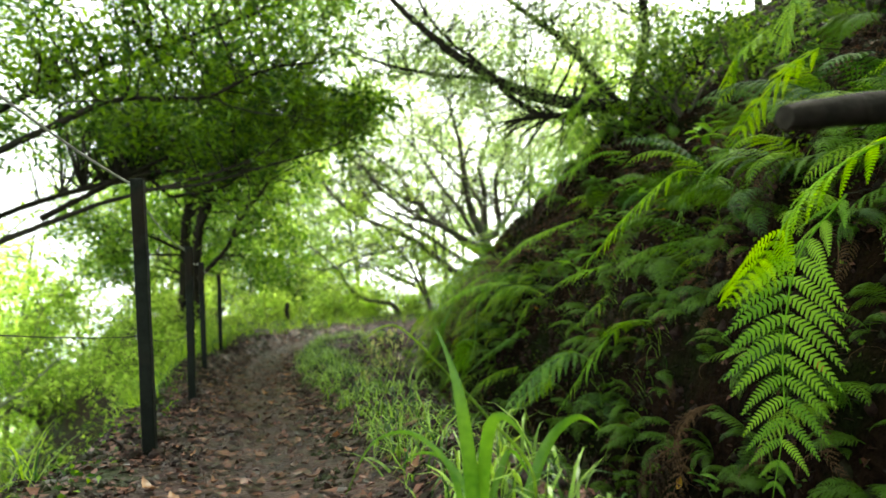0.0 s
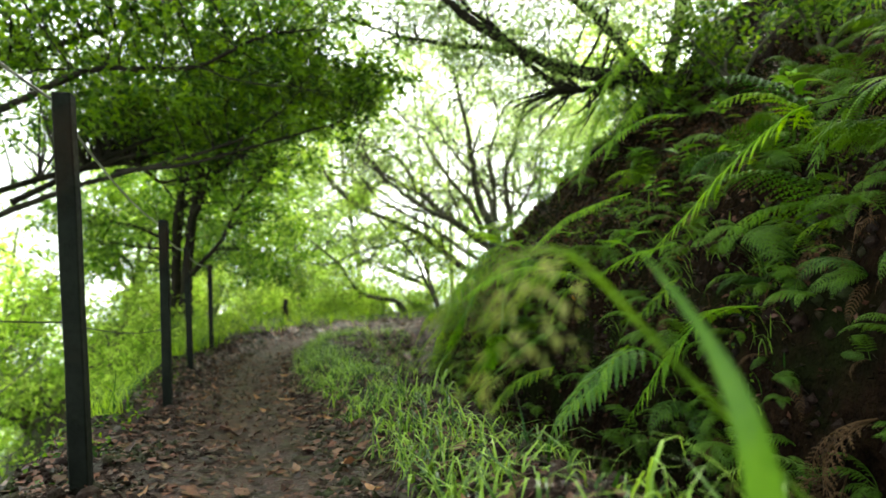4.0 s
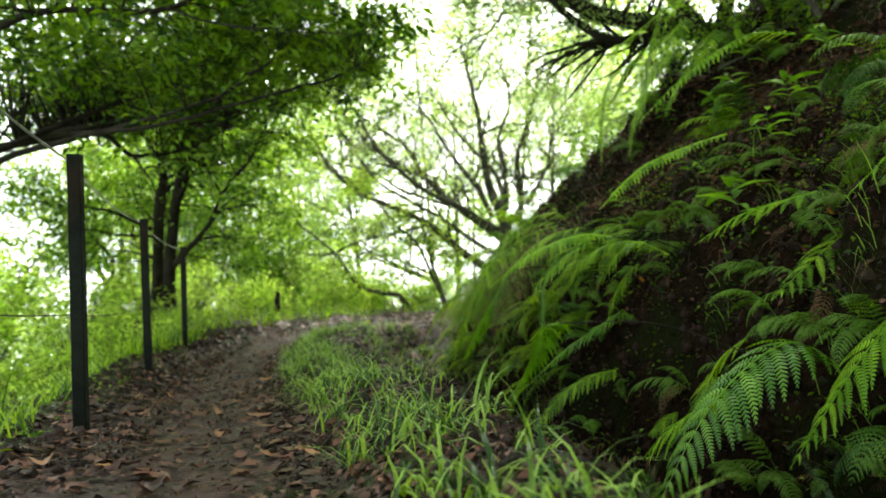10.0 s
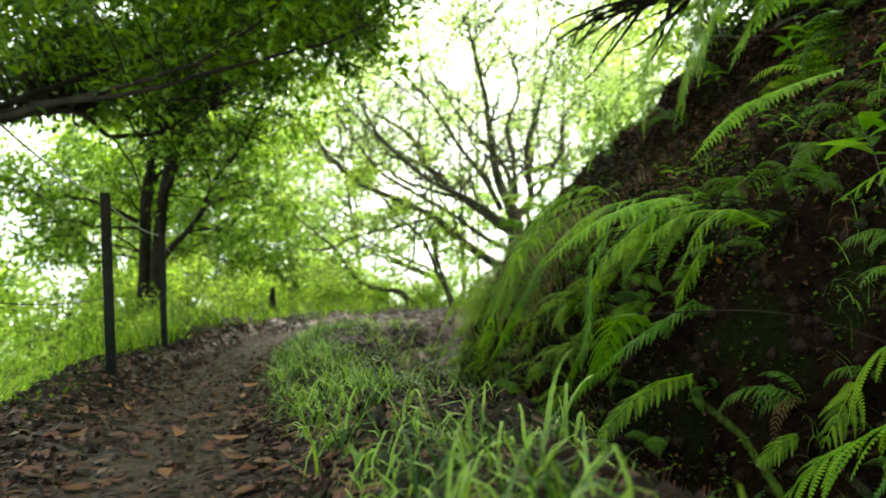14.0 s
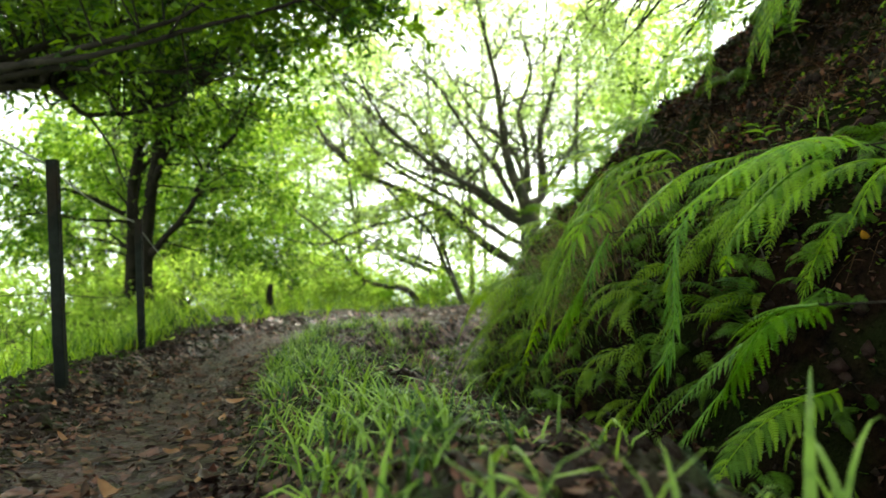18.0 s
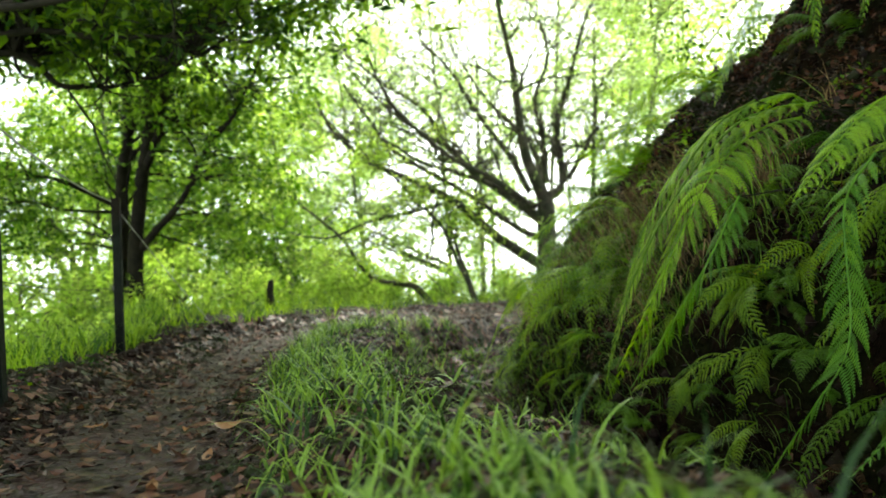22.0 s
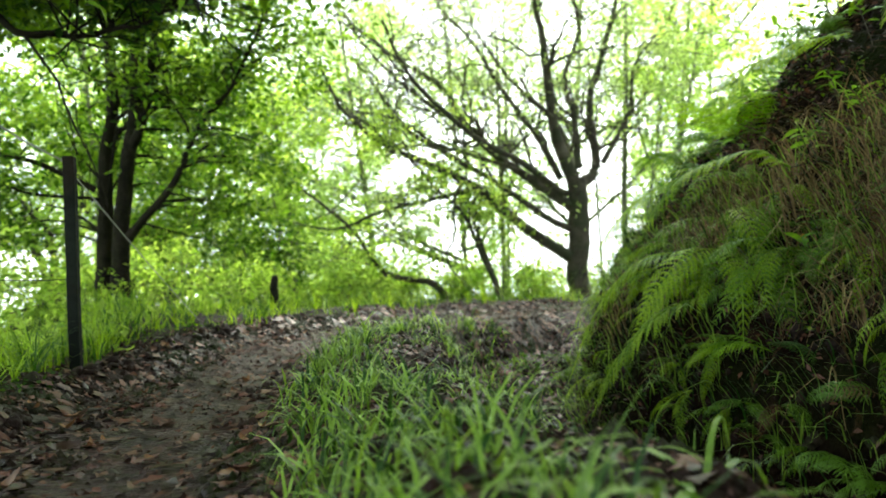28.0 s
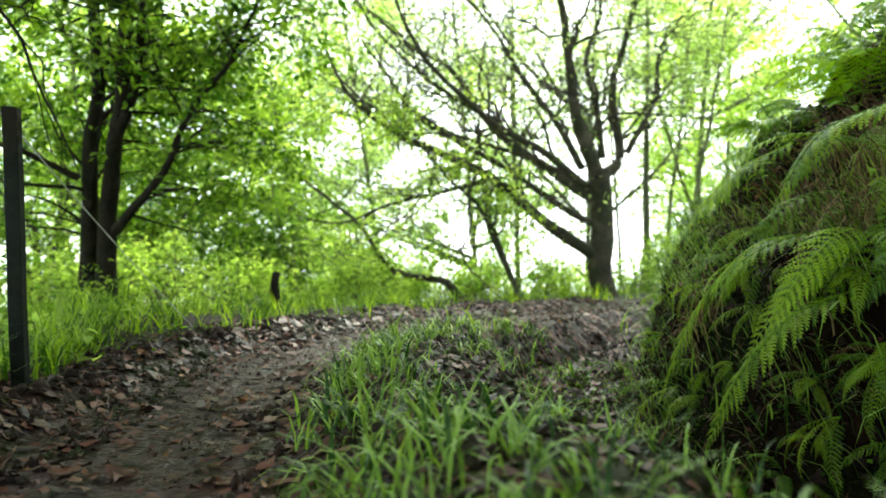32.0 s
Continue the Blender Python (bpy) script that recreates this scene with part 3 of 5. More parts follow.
# double-trunked tree beyond the last post
tree("double-trunked dark tree with bright leaves on the grassy verge", [
    ([(-6.2, 15.6, -1.1), (-6.14, 15.6, 0.04), (-5.99, 15.6, 1.2), (-5.8, 15.6, 2.5), (-5.6, 15.6, 4.2)], 0.14, 0.08),
    ([(-6.5, 15.7, -1.1), (-6.45, 15.7, 0.05), (-6.42, 15.7, 1.2), (-6.35, 15.7, 2.3), (-6.5, 15.7, 4.2)], 0.13, 0.07),
    ([(-6.05, 15.6, 1.1), (-5.7, 15.5, 1.75), (-5.48, 15.4, 2.7), (-5.3, 15.3, 4.0)], 0.08, 0.04),
    ([(-6.05, 15.6, -0.05), (-5.67, 15.4, 0.3), (-5.2, 15.2, 0.78), (-4.85, 15.1, 1.46), (-4.3, 15.0, 2.1), (-3.9, 14.9, 2.9)], 0.075, 0.02),
    ([(-6.5, 15.6, 0.7), (-7.2, 15.2, 1.1), (-8.0, 15.0, 1.2), (-9.0, 14.8, 1.5)], 0.05, 0.015),
# The last, highest leaf cloud is added to shade the bend.
], 22, 2, LEAF_MID, 5000, 0.15, 0.24, bark=BARK_DARK, sub=0.5, kids=(3, 6), start_at=0.3, clouds=[(-6.2, 16.7, 3.2, 3.2, 1.3, 2.4, 80, 90, 0.22), (-8.2, 15.6, 1.0, 1.8, 1.2, 1.2, 26, 90, 0.22), (-4.6, 16.0, 1.2, 1.0, 1.2, 1.4, 20, 80, 0.22), (-4.4, 15.4, 6.6, 3.2, 2.2, 1.0, 70, 90, 0.4)])

# leafy tree on the slope whose canopy hangs over the fence
tree("leafy dark green tree leaning over the fence from the slope", [
    ([(-8.9, 9.5, -13.2), (-8.6, 9.5, -2.2), (-8.1, 9.4, -0.1), (-7.3, 9.4, 0.55), (-6.4, 9.35, 0.9), (-5.4, 9.3, 1.27), (-4.44, 9.3, 1.55), (-3.46, 9.3, 1.78), (-2.81, 9.4, 2.06), (-2.2, 9.5, 2.5)], 0.085, 0.01),
    ([(-8.2, 9.4, -0.3), (-7.4, 9.2, 1.5), (-5.2, 9.0, 2.6), (-4.43, 9.0, 2.84), (-3.3, 9.1, 2.9), (-2.6, 9.2, 3.3), (-1.8, 9.3, 3.5)], 0.07, 0.012),
    ([(-4.5, 9.3, 1.53), (-3.53, 9.2, 1.58), (-2.68, 9.2, 1.77), (-1.9, 9.3, 2.0), (-1.3, 9.5, 2.3)], 0.03, 0.01),
    ([(-8.1, 9.5, 0.0), (-7.0, 9.6, 2.6), (-4.6, 10.2, 3.9), (-3.0, 10.6, 4.6)], 0.07, 0.02),
    ([(-5.9, 9.3, 1.15), (-4.9, 10.4, 2.0), (-3.8, 11.0, 2.6), (-2.6, 11.3, 3.0)], 0.05, 0.015),
    ([(-7.0, 9.4, 0.7), (-6.9, 8.8, 1.9), (-6.3, 8.4, 3.2)], 0.05, 0.015),
    ([(-8.1, 9.7, 0.2), (-7.4, 10.6, 1.3), (-5.49, 11.4, 1.96), (-4.95, 11.6, 1.67), (-4.63, 11.8, 1.68), (-4.11, 12.0, 1.82), (-3.72, 12.2, 2.05)], 0.06, 0.012),
    ([(-8.1, 9.7, 0.2), (-7.4, 10.6, 1.3), (-5.19, 11.0, 1.98), (-4.29, 11.2, 2.0), (-3.62, 11.4, 2.1), (-3.05, 11.6, 2.34)], 0.05500000000000001, 0.012),
    # Unseen high limb, added to carry shading leaves over the path.
    ([(-8.2, 9.5, 0.0), (-8.0, 10.0, 4.0), (-5.4, 11.0, 6.6), (-2.8, 11.4, 7.0)], 0.1, 0.03),
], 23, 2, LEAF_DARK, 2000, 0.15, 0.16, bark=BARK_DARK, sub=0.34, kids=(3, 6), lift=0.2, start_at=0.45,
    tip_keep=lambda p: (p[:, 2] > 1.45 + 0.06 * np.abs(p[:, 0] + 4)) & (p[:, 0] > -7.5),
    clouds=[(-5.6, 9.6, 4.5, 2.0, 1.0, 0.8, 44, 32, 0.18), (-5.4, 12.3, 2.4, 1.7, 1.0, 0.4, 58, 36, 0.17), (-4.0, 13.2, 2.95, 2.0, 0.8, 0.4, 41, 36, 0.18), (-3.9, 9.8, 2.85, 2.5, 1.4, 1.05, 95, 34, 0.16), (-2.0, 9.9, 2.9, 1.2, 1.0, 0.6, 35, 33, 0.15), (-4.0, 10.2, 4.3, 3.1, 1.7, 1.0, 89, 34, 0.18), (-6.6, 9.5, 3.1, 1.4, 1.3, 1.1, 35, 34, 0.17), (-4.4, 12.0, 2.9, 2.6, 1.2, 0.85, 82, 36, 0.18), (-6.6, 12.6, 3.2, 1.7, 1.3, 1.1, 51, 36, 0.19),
            # The last cloud hangs unseen overhead, added as shade.
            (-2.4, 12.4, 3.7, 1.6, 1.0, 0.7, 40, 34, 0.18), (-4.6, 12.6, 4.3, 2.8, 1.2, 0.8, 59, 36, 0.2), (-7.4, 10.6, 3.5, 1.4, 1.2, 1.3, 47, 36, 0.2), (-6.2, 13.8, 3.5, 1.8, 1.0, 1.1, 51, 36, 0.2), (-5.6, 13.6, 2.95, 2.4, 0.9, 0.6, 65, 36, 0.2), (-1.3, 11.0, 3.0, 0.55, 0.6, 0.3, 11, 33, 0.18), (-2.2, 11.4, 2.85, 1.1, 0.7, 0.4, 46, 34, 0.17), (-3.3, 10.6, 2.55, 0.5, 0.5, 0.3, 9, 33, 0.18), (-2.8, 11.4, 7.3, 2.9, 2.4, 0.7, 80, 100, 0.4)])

# tree rooted on top of the bank, branches reaching out over the path
tree("gnarled dark tree rooted high on the bank reaching outward", [
    ([(3.3, 9.9, 2.6), (2.6, 9.7, 2.65), (2.06, 9.5, 2.66), (1.4, 9.5, 2.82), (0.8, 9.4, 3.1), (0.05, 9.3, 3.6), (-0.45, 9.2, 4.0), (-0.9, 9.1, 4.5)], 0.14, 0.03),
    ([(2.5, 9.7, 2.66), (1.63, 9.5, 2.5), (1.05, 9.4, 2.8), (0.7, 9.3, 3.2), (0.2, 9.2, 3.6), (-0.3, 9.0, 4.3)], 0.06, 0.015),
    ([(1.8, 9.5, 2.7), (1.06, 9.6, 3.02), (0.27, 9.8, 3.2), (-0.67, 10.0, 3.45), (-1.4, 10.1, 3.8)], 0.06, 0.012),
    ([(2.7, 9.7, 2.7), (2.3, 10.3, 3.6), (1.6, 10.9, 4.5), (0.8, 11.2, 5.2)], 0.09, 0.03),
    ([(3.0, 9.8, 2.7), (3.1, 9.4, 3.8), (2.7, 9.0, 4.8), (2.2, 8.6, 5.8)], 0.09, 0.03),
], 24, 3, LEAF_FINE, 7000, 0.07, 0.18, bark=BARK_DARK, cap=0.014, sub=0.5, kids=(4, 7), lift=0.15, wild=0.5, start_at=0.2, clouds=[(0.9, 9.4, 2.95, 0.9, 0.6, 0.4, 36, 60, 0.13), (-0.2, 9.6, 3.5, 1.0, 0.6, 0.4, 30, 60, 0.14), (0.4, 9.9, 4.1, 1.7, 0.9, 0.8, 34, 70, 0.2), (2.4, 10.6, 4.4, 1.5, 1.0, 1.0, 40, 90, 0.22), (1.6, 11.2, 2.5, 1.0, 0.7, 0.6, 30, 70, 0.17), (2.5, 9.2, 3.4, 0.9, 0.8, 0.6, 34, 70, 0.17)])

# slim curved trees on the verge beyond the bend
for k, (ctrl, r) in enumerate((
        ([(-1.2, 18.6, -1.5), (-1.53, 18.3, -1.02), (-2.1, 18.2, -0.88), (-2.51, 18.1, -0.68), (-2.9, 18.0, -0.05), (-3.36, 18.0, 0.43), (-4.3, 17.9, 1.25)], 0.085),
        ([(-0.28, 17.5, -1.5), (-0.45, 17.5, -0.95), (-0.65, 17.4, -0.5), (-0.95, 17.3, 0.25), (-1.45, 17.2, 0.75), (-1.9, 17.0, 1.4)], 0.06),
        ([(-0.25, 17.8, -1.5), (-0.42, 17.8, -0.95), (-0.62, 17.9, -0.35), (-0.85, 18.0, 0.5), (-0.9, 18.0, 1.8)], 0.065))):
    tree("slim bent sapling with light green leaves past the bend", [(ctrl, r, 0.02)], 40 + k, 2, LEAF_BRIGHT, 1500, 0.12, 0.22, sub=0.35, group="saplings past the bend")

# slender grey stems beside the old tree, haze put into their pale bark
for k, (x, y, dx, tall, rad) in enumerate(((2.7, 20.2, 0.15, 6.5, 0.085), (3.3, 20.8, 0.7, 6.0, 0.05), (2.5, 21.4, -0.2, 6.5, 0.045), (0.05, 20.6, -0.1, 6.0, 0.07), (3.2, 19.2, 0.9, 5.5, 0.05), (-7.8, 18.2, -0.3, 6.0, 0.06))):
    z = z_at(x, y)
    tree("slender tree beyond the bend, grey bark paled for haze", [([(x, y, z - 0.2), (x + dx * 0.15, y, z + tall * 0.3), (x + dx * 0.6, y, z + tall * 0.62), (x + dx, y, z + tall)], rad, rad * 0.4)],
         60 + k, 1, LEAF_FINE, 300, 0.12, 0.22, bark=BARK_HAZED, sub=0.25, group="slender stems beyond the bend", start_at=0.5, clouds=[(x + dx, y, z + tall * 0.85, 1.0, 0.8, 1.0, 12, 60, 0.28)])

# woodland behind, with haze put into its pale bark
rng = np.random.default_rng(77)
PLACES = [(-9.5, 20, 7), (-7.6, 22.5, 8), (-4.9, 21.5, 6.0), (-3.0, 23.5, 11), (-0.6, 23.5, 13), (2.0, 23, 13), (4.4, 22, 12), (6.4, 25, 14), (-12, 17, 6.5), (-6.5, 27, 9), (-15, 23, 8), (7.6, 20, 7),
          (-11, 13.0, 9.5), (-13.5, 10, 12), (-17, 15, 12), (-21, 21, 9), (-9.5, 26, 12), (-13, 29, 16), (-19, 28, 16), (0.8, 27, 17), (-26, 28, 16), (7.5, 29, 18), (-3.6, 28, 17), (-6.6, 31, 18)]
for k, (x, y, tall) in enumerate(PLACES):
    z = z_at(x, y)
    lx, ly = rng.uniform(-1.2, 1.2), rng.uniform(-0.8, 0.8)
    mains = [([(x, y, z - 0.2), (x + lx * 0.2, y, z + tall * 0.3), (x + lx * 0.6, y + ly * 0.5, z + tall * 0.65), (x + lx, y + ly, z + tall)], 0.085, 0.03)]
    for _ in range(4):
        h = rng.uniform(0.2, 0.75)
        a = rng.uniform(0, 6.28)
        b = np.array([x + lx * h, y + ly * h * 0.6, z + tall * h])
        v = np.array([math.cos(a) * 1.6, math.sin(a) * 1.2, 0.7]) * tall / 7
        mains.append(([b, b + v * 0.5, b + v + [0, 0, 0.1], b + v * 1.6 + [0, 0, 0.5]], 0.06, 0.015))
    tree("tall slender woodland tree with sunlit light green leaves", mains, 100 + k, 1, LEAF_FINE if -4 < x < 3 else LEAF_MID if x < -5 and k % 2 else LEAF_BRIGHT, 260, 0.2 + 0.006 * max(0, y - 22), 0.35, bark=BARK_HAZED, sub=0.45, kids=(3, 5), group="woodland trees", start_at=0.15,
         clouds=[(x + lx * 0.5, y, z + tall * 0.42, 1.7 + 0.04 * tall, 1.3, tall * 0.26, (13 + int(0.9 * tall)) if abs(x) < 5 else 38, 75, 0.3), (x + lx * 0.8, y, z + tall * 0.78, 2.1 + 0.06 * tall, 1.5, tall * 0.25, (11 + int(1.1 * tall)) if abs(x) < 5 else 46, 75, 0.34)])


def shrub(label, x, y, tall, wide, count, size, leaf, seed, group, z=None):
    rng = np.random.default_rng(seed)
    z = z_at(x, y) if z is None else z
    ob = tagged(new("shrub"), label, "shrub", group)
    ob.location = (x, y, z - 0.05)
    limbs, tips = [], []
    for _ in range(6):
        a = rng.uniform(0, 6.28)
        grow(rng, (0, 0, 0), (math.cos(a) * wide / tall, math.sin(a) * wide / tall, 1.1), tall * rng.uniform(0.55, 0.9), 0.018 * tall, 2, limbs, tips, 0.1, 0.5, (2, 4), 0.55)
    V, Q = tubes(limbs, 5)
    tagged(child("twig_mass", mesh_np("twig_mass", V, Q, BARK, True), ob), kind="stuff")
    tips = np.array(tips)
    c = tips[rng.integers(0, len(tips), count)] + rng.normal(0, size * 1.5, (count, 3))
    V, T = leaves(c, rng, size, size * 0.45)
    child("foliage", mesh_np("foliage", V, T, leaf), ob)


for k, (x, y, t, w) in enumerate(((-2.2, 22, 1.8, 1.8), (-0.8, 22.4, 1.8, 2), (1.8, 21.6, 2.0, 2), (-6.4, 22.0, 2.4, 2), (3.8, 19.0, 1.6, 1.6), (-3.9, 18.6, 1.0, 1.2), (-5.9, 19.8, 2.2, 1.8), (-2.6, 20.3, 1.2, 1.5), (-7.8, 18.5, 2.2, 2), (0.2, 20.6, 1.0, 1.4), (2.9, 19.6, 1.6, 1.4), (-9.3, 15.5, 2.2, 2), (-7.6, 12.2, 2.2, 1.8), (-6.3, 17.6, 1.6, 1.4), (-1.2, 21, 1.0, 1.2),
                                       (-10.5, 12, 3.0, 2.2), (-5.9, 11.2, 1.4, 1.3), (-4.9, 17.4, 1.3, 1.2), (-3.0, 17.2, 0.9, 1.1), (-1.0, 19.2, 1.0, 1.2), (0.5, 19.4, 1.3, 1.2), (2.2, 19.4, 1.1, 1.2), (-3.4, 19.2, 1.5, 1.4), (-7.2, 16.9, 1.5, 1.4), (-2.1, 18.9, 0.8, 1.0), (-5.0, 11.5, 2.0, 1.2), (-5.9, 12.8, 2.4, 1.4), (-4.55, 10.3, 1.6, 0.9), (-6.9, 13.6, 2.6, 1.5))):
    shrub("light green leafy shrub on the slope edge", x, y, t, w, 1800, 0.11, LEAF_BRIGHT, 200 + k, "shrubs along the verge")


for k, (x, y, t, w) in enumerate(((-8.6, 17.6, 3.6, 2.2), (-10.6, 16.6, 4.0, 2.4), (-6.9, 19.0, 3.0, 2.0), (-12.8, 15.0, 4.6, 2.6), (-9.0, 20.4, 4.6, 2.6), (-5.0, 19.4, 2.2, 1.6), (-9.0, 12.8, 3.4, 2.0))):
    shrub("tall green thicket behind the verge", x, y, t, w, 3000, 0.13, LEAF_MID if k % 3 else LEAF_BRIGHT, 280 + k, "thickets behind the verge")


# Shrubs down the slope use the pale leaf colour in place of haze.
for k, (x, y, t, w) in enumerate(((-10.2, 6.2, 9.0, 3.4), (-12.5, 8.8, 9.6, 3.8), (-14.5, 12.4, 5.0, 3.4), (-16.0, 7.0, 5.0, 3.6))):
    shrub("feathery shrub far down the slope, coloured pale for haze", x, y, t, w, 2200, 0.16, LEAF_FINE, 260 + k, "shrubs down the slope")


for k, (x, y, t, w) in enumerate(((3.3, 6.6, 1.3, 1.2), (3.0, 7.8, 1.5, 1.2), (2.2, 11.6, 1.6, 1.3), (2.45, 8.9, 1.2, 1.0), (2.6, 10.3, 1.3, 1.1), (3.6, 5.2, 1.4, 1.2), (3.8, 3.6, 1.5, 1.3), (3.4, 9.3, 1.6, 1.3))):
    shrub("leafy green shrub on top of the bank", x, y, t, w, 1500, 0.085, LEAF_DARK if k % 4 else LEAF_MID, 230 + k, "shrubs on top of the bank")

# unseen trees added above and behind the walker, closing the wood and shading it
SHADE_TREES = (((5.6, 4.5), (2.6, 4.0, 5.6), 19), ((5.6, -0.5), (2.0, 0.0, 4.8), 12), ((-3.6, -3.6), (-1.6, -2.2, 4.6), 14), ((6.4, 8.6), (3.2, 8.0, 6.6), 60), ((-4.2, -2.0), (-2.4, 2.4, 5.0), 24), ((-4.6, -3.0), (-2.6, 6.2, 5.8), 46),
            ((7.2, 10.5), (0.8, 9.6, 6.8), 70), ((8.4, 13.6), (1.6, 13.4, 8.2), 70), ((9.5, 18.0), (2.0, 17.5, 9.0), 60))
for k, ((x, y), (cx, cy, cz), n) in enumerate(SHADE_TREES):
    z = z_at(x, y)
    top = max(cz, z + 3.5)
    tree("broad leafy unseen tree added overhead to shade the wood", [([(x, y, z - 0.2), (x, y, z + 1.5), (x * 0.9 + cx * 0.1, y * 0.9 + cy * 0.1, top + 0.6), (x * 0.5 + cx * 0.5, y * 0.5 + cy * 0.5, top + 0.9), (cx, cy, cz + 0.5)], 0.2, 0.05)],
         150 + k, 0, LEAF_DARK, 0, 0.24, 0.2, bark=BARK_DARK, group="trees overhead", clouds=[(cx, cy, cz + 0.6, 2.9, 2.6, 0.8, n, 90, 0.32)])


# ---- ferns on the bank ----
def frond_mesh(name, mat, seed, pairs, lobes, arch, drop, wide, pitch0, line=None, bare=0.16, leaflets=None):
    """One frond a metre long, growing along +x and arching over (or along a line): a stalk, and pairs of toothed leaflets."""
    rng = np.random.default_rng(seed)
    n = 28
    pts, th, p = [], pitch0, np.zeros(3)
    bend = 0.0
    for k in range(n + 1):
        pts.append(p.copy())
        f = k / n
        p = p + np.array([math.cos(th), bend, math.sin(th)]) / n
        th -= (arch * (0.6 + 0.9 * f)) / n
        bend += rng.normal(0, 0.012)
    pts = np.array(pts)
    if line is not None:
        even = spline(line, 12)
        run_ = np.append(0, np.cumsum(np.linalg.norm(np.diff(even, axis=0), axis=1)))
        pts = np.stack([np.interp(np.linspace(0, run_[-1], n + 1), run_, even[:, a]) for a in range(3)], 1)
    V, Q = tubes([(pts, np.linspace(0.0055, 0.0012, n + 1))], 4)
    verts, faces = [V], [np.hstack([Q[:, :3]]), Q[:, [0, 2, 3]]]
    base = len(V)
    gap_ = np.linalg.norm(np.diff(pts, axis=0), axis=1).sum() * (1 - bare) / pairs
    tan = np.gradient(pts, axis=0)
    tan /= np.linalg.norm(tan, axis=1)[:, None]
    for k in range(pairs):
        f = bare + (0.99 - bare) * (k / (pairs - 1)) ** 0.92
        c = np.array([np.interp(f * n, np.arange(n + 1), pts[:, a]) for a in range(3)])
        t = np.array([np.interp(f * n, np.arange(n + 1), tan[:, a]) for a in range(3)])
        side0 = np.cross([0, 0, 1.0] if abs(t[2]) < 0.95 else [1.0, 0, 0], t)
        side0 /= np.linalg.norm(side0)
        if t[0] < 0 and abs(t[2]) > 0.9:
            side0 = np.array([0, 1.0, 0])
        up = np.cross(t, side0)
        g = (f - bare) / (1 - bare)
        long = wide * (math.sin(math.pi * min(1.0, 0.24 + g * 0.76)) ** 0.85 * (1 - 0.25 * g) + 0.02) * rng.uniform(0.9, 1.08)
        for s in (-1, 1):
            fwd = 0.42 + 0.35 * g
            d = side0 * s * math.cos(fwd) + t * math.sin(fwd) + up * rng.normal(0.05, 0.07)
            d /= np.linalg.norm(d)
            q = np.cross(d, up)
            q /= np.linalg.norm(q)
            w = min(long * 0.1, gap_ * 0.46) + 0.002
            axis_pts, dd, pp = [], d.copy(), c.copy()
            m = lobes
            for i in range(m + 1):
                axis_pts.append(pp.copy())
                pp = pp + dd * long / m
                dd = dd + (t * 0.3 - up * drop * 0.35 - np.array([0, 0, drop * 0.85])) / m
                dd /= np.linalg.norm(dd)
            axis_pts = np.array(axis_pts)
            if leaflets is not None:
                stem_v, stem_f, stem_base, verts, faces, base = verts, faces, base, [], [], 0
            for i in range(m):
                h = i / m
                ww = w * (1 - h ** 1.6) * (0.75 + 0.5 * min(1, h * 4)) + 0.0015
                a, b = axis_pts[i], axis_pts[i + 1]
                lean = (b - a) * 0.75
                for e in (-1, 1):
                    o = q * e * ww - up * ww * 0.15
                    if lobes > 8:
                        verts.append(np.array([a, a + (b - a) * 0.8, a + (b - a) * 0.95 + o + lean * 0.4, a + (b - a) * 0.3 + o * 0.8 + lean * 0.5]))
                        faces.append(np.array([[0, 1, 2], [0, 2, 3]]) + base)
                        base += 4
                    else:
                        verts.append(np.array([a, a + (b - a) * 0.95, a + (b - a) * 0.8 + o * 1.15 + lean * 0.5]))
                        faces.append(np.array([[0, 1, 2]]) + base)
                        base += 3
            if leaflets is not None:
                leaflets.append(mesh_np("leaflet", np.vstack(verts), np.vstack(faces), mat))
                verts, faces, base = stem_v, stem_f, stem_base
    return mesh_np(name, np.vstack(verts), np.vstack(faces), mat)


HANG = [frond_mesh("frond", FERN_LIT, 290 + k, 20, 13, a, 1.1, w, p) for k, (a, w, p) in enumerate(((2.2, 0.19, 0.55), (1.9, 0.17, 0.3), (2.4, 0.2, 0.8)))]
FINE = [frond_mesh("frond", FERN, 300 + k, 18, 12, a, d + 0.6, w, p) for k, (a, d, w, p) in enumerate(((1.6, 0.25, 0.21, 0.75), (2.1, 0.35, 0.23, 0.95), (1.2, 0.2, 0.19, 0.45), (1.9, 0.5, 0.25, 0.7)))]
MID = [frond_mesh("frond", m, 320 + k, 18, 8, a, d + 0.5, w, p) for k, (a, d, w, p, m) in enumerate(((1.7, 0.3, 0.22, 0.8, FERN), (2.2, 0.4, 0.24, 1.0, FERN_DULL_SHADE), (1.3, 0.25, 0.2, 0.5, FERN), (2.0, 0.5, 0.22, 0.6, FERN_DULL_SHADE), (1.5, 0.3, 0.25, 0.9, FERN_DULL_SHADE)))]
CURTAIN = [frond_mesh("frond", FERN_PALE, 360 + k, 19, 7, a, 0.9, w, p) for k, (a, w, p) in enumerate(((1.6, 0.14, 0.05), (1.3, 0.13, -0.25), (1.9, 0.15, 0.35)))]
DEAD = [frond_mesh("dead_frond", FERN_DEAD, 340 + k, 15, 4, a, 0.9, 0.14, p) for k, (a, p) in enumerate(((2.6, 0.3), (3.0, 0.2)))]


def slope_away(x, y):
    """The direction in which the bank falls."""
    e = 0.15
    gx_, gy_ = z_at(x + e, y) - z_at(x - e, y), z_at(x, y + e) - z_at(x, y - e)
    return math.atan2(-gy_, -gx_)


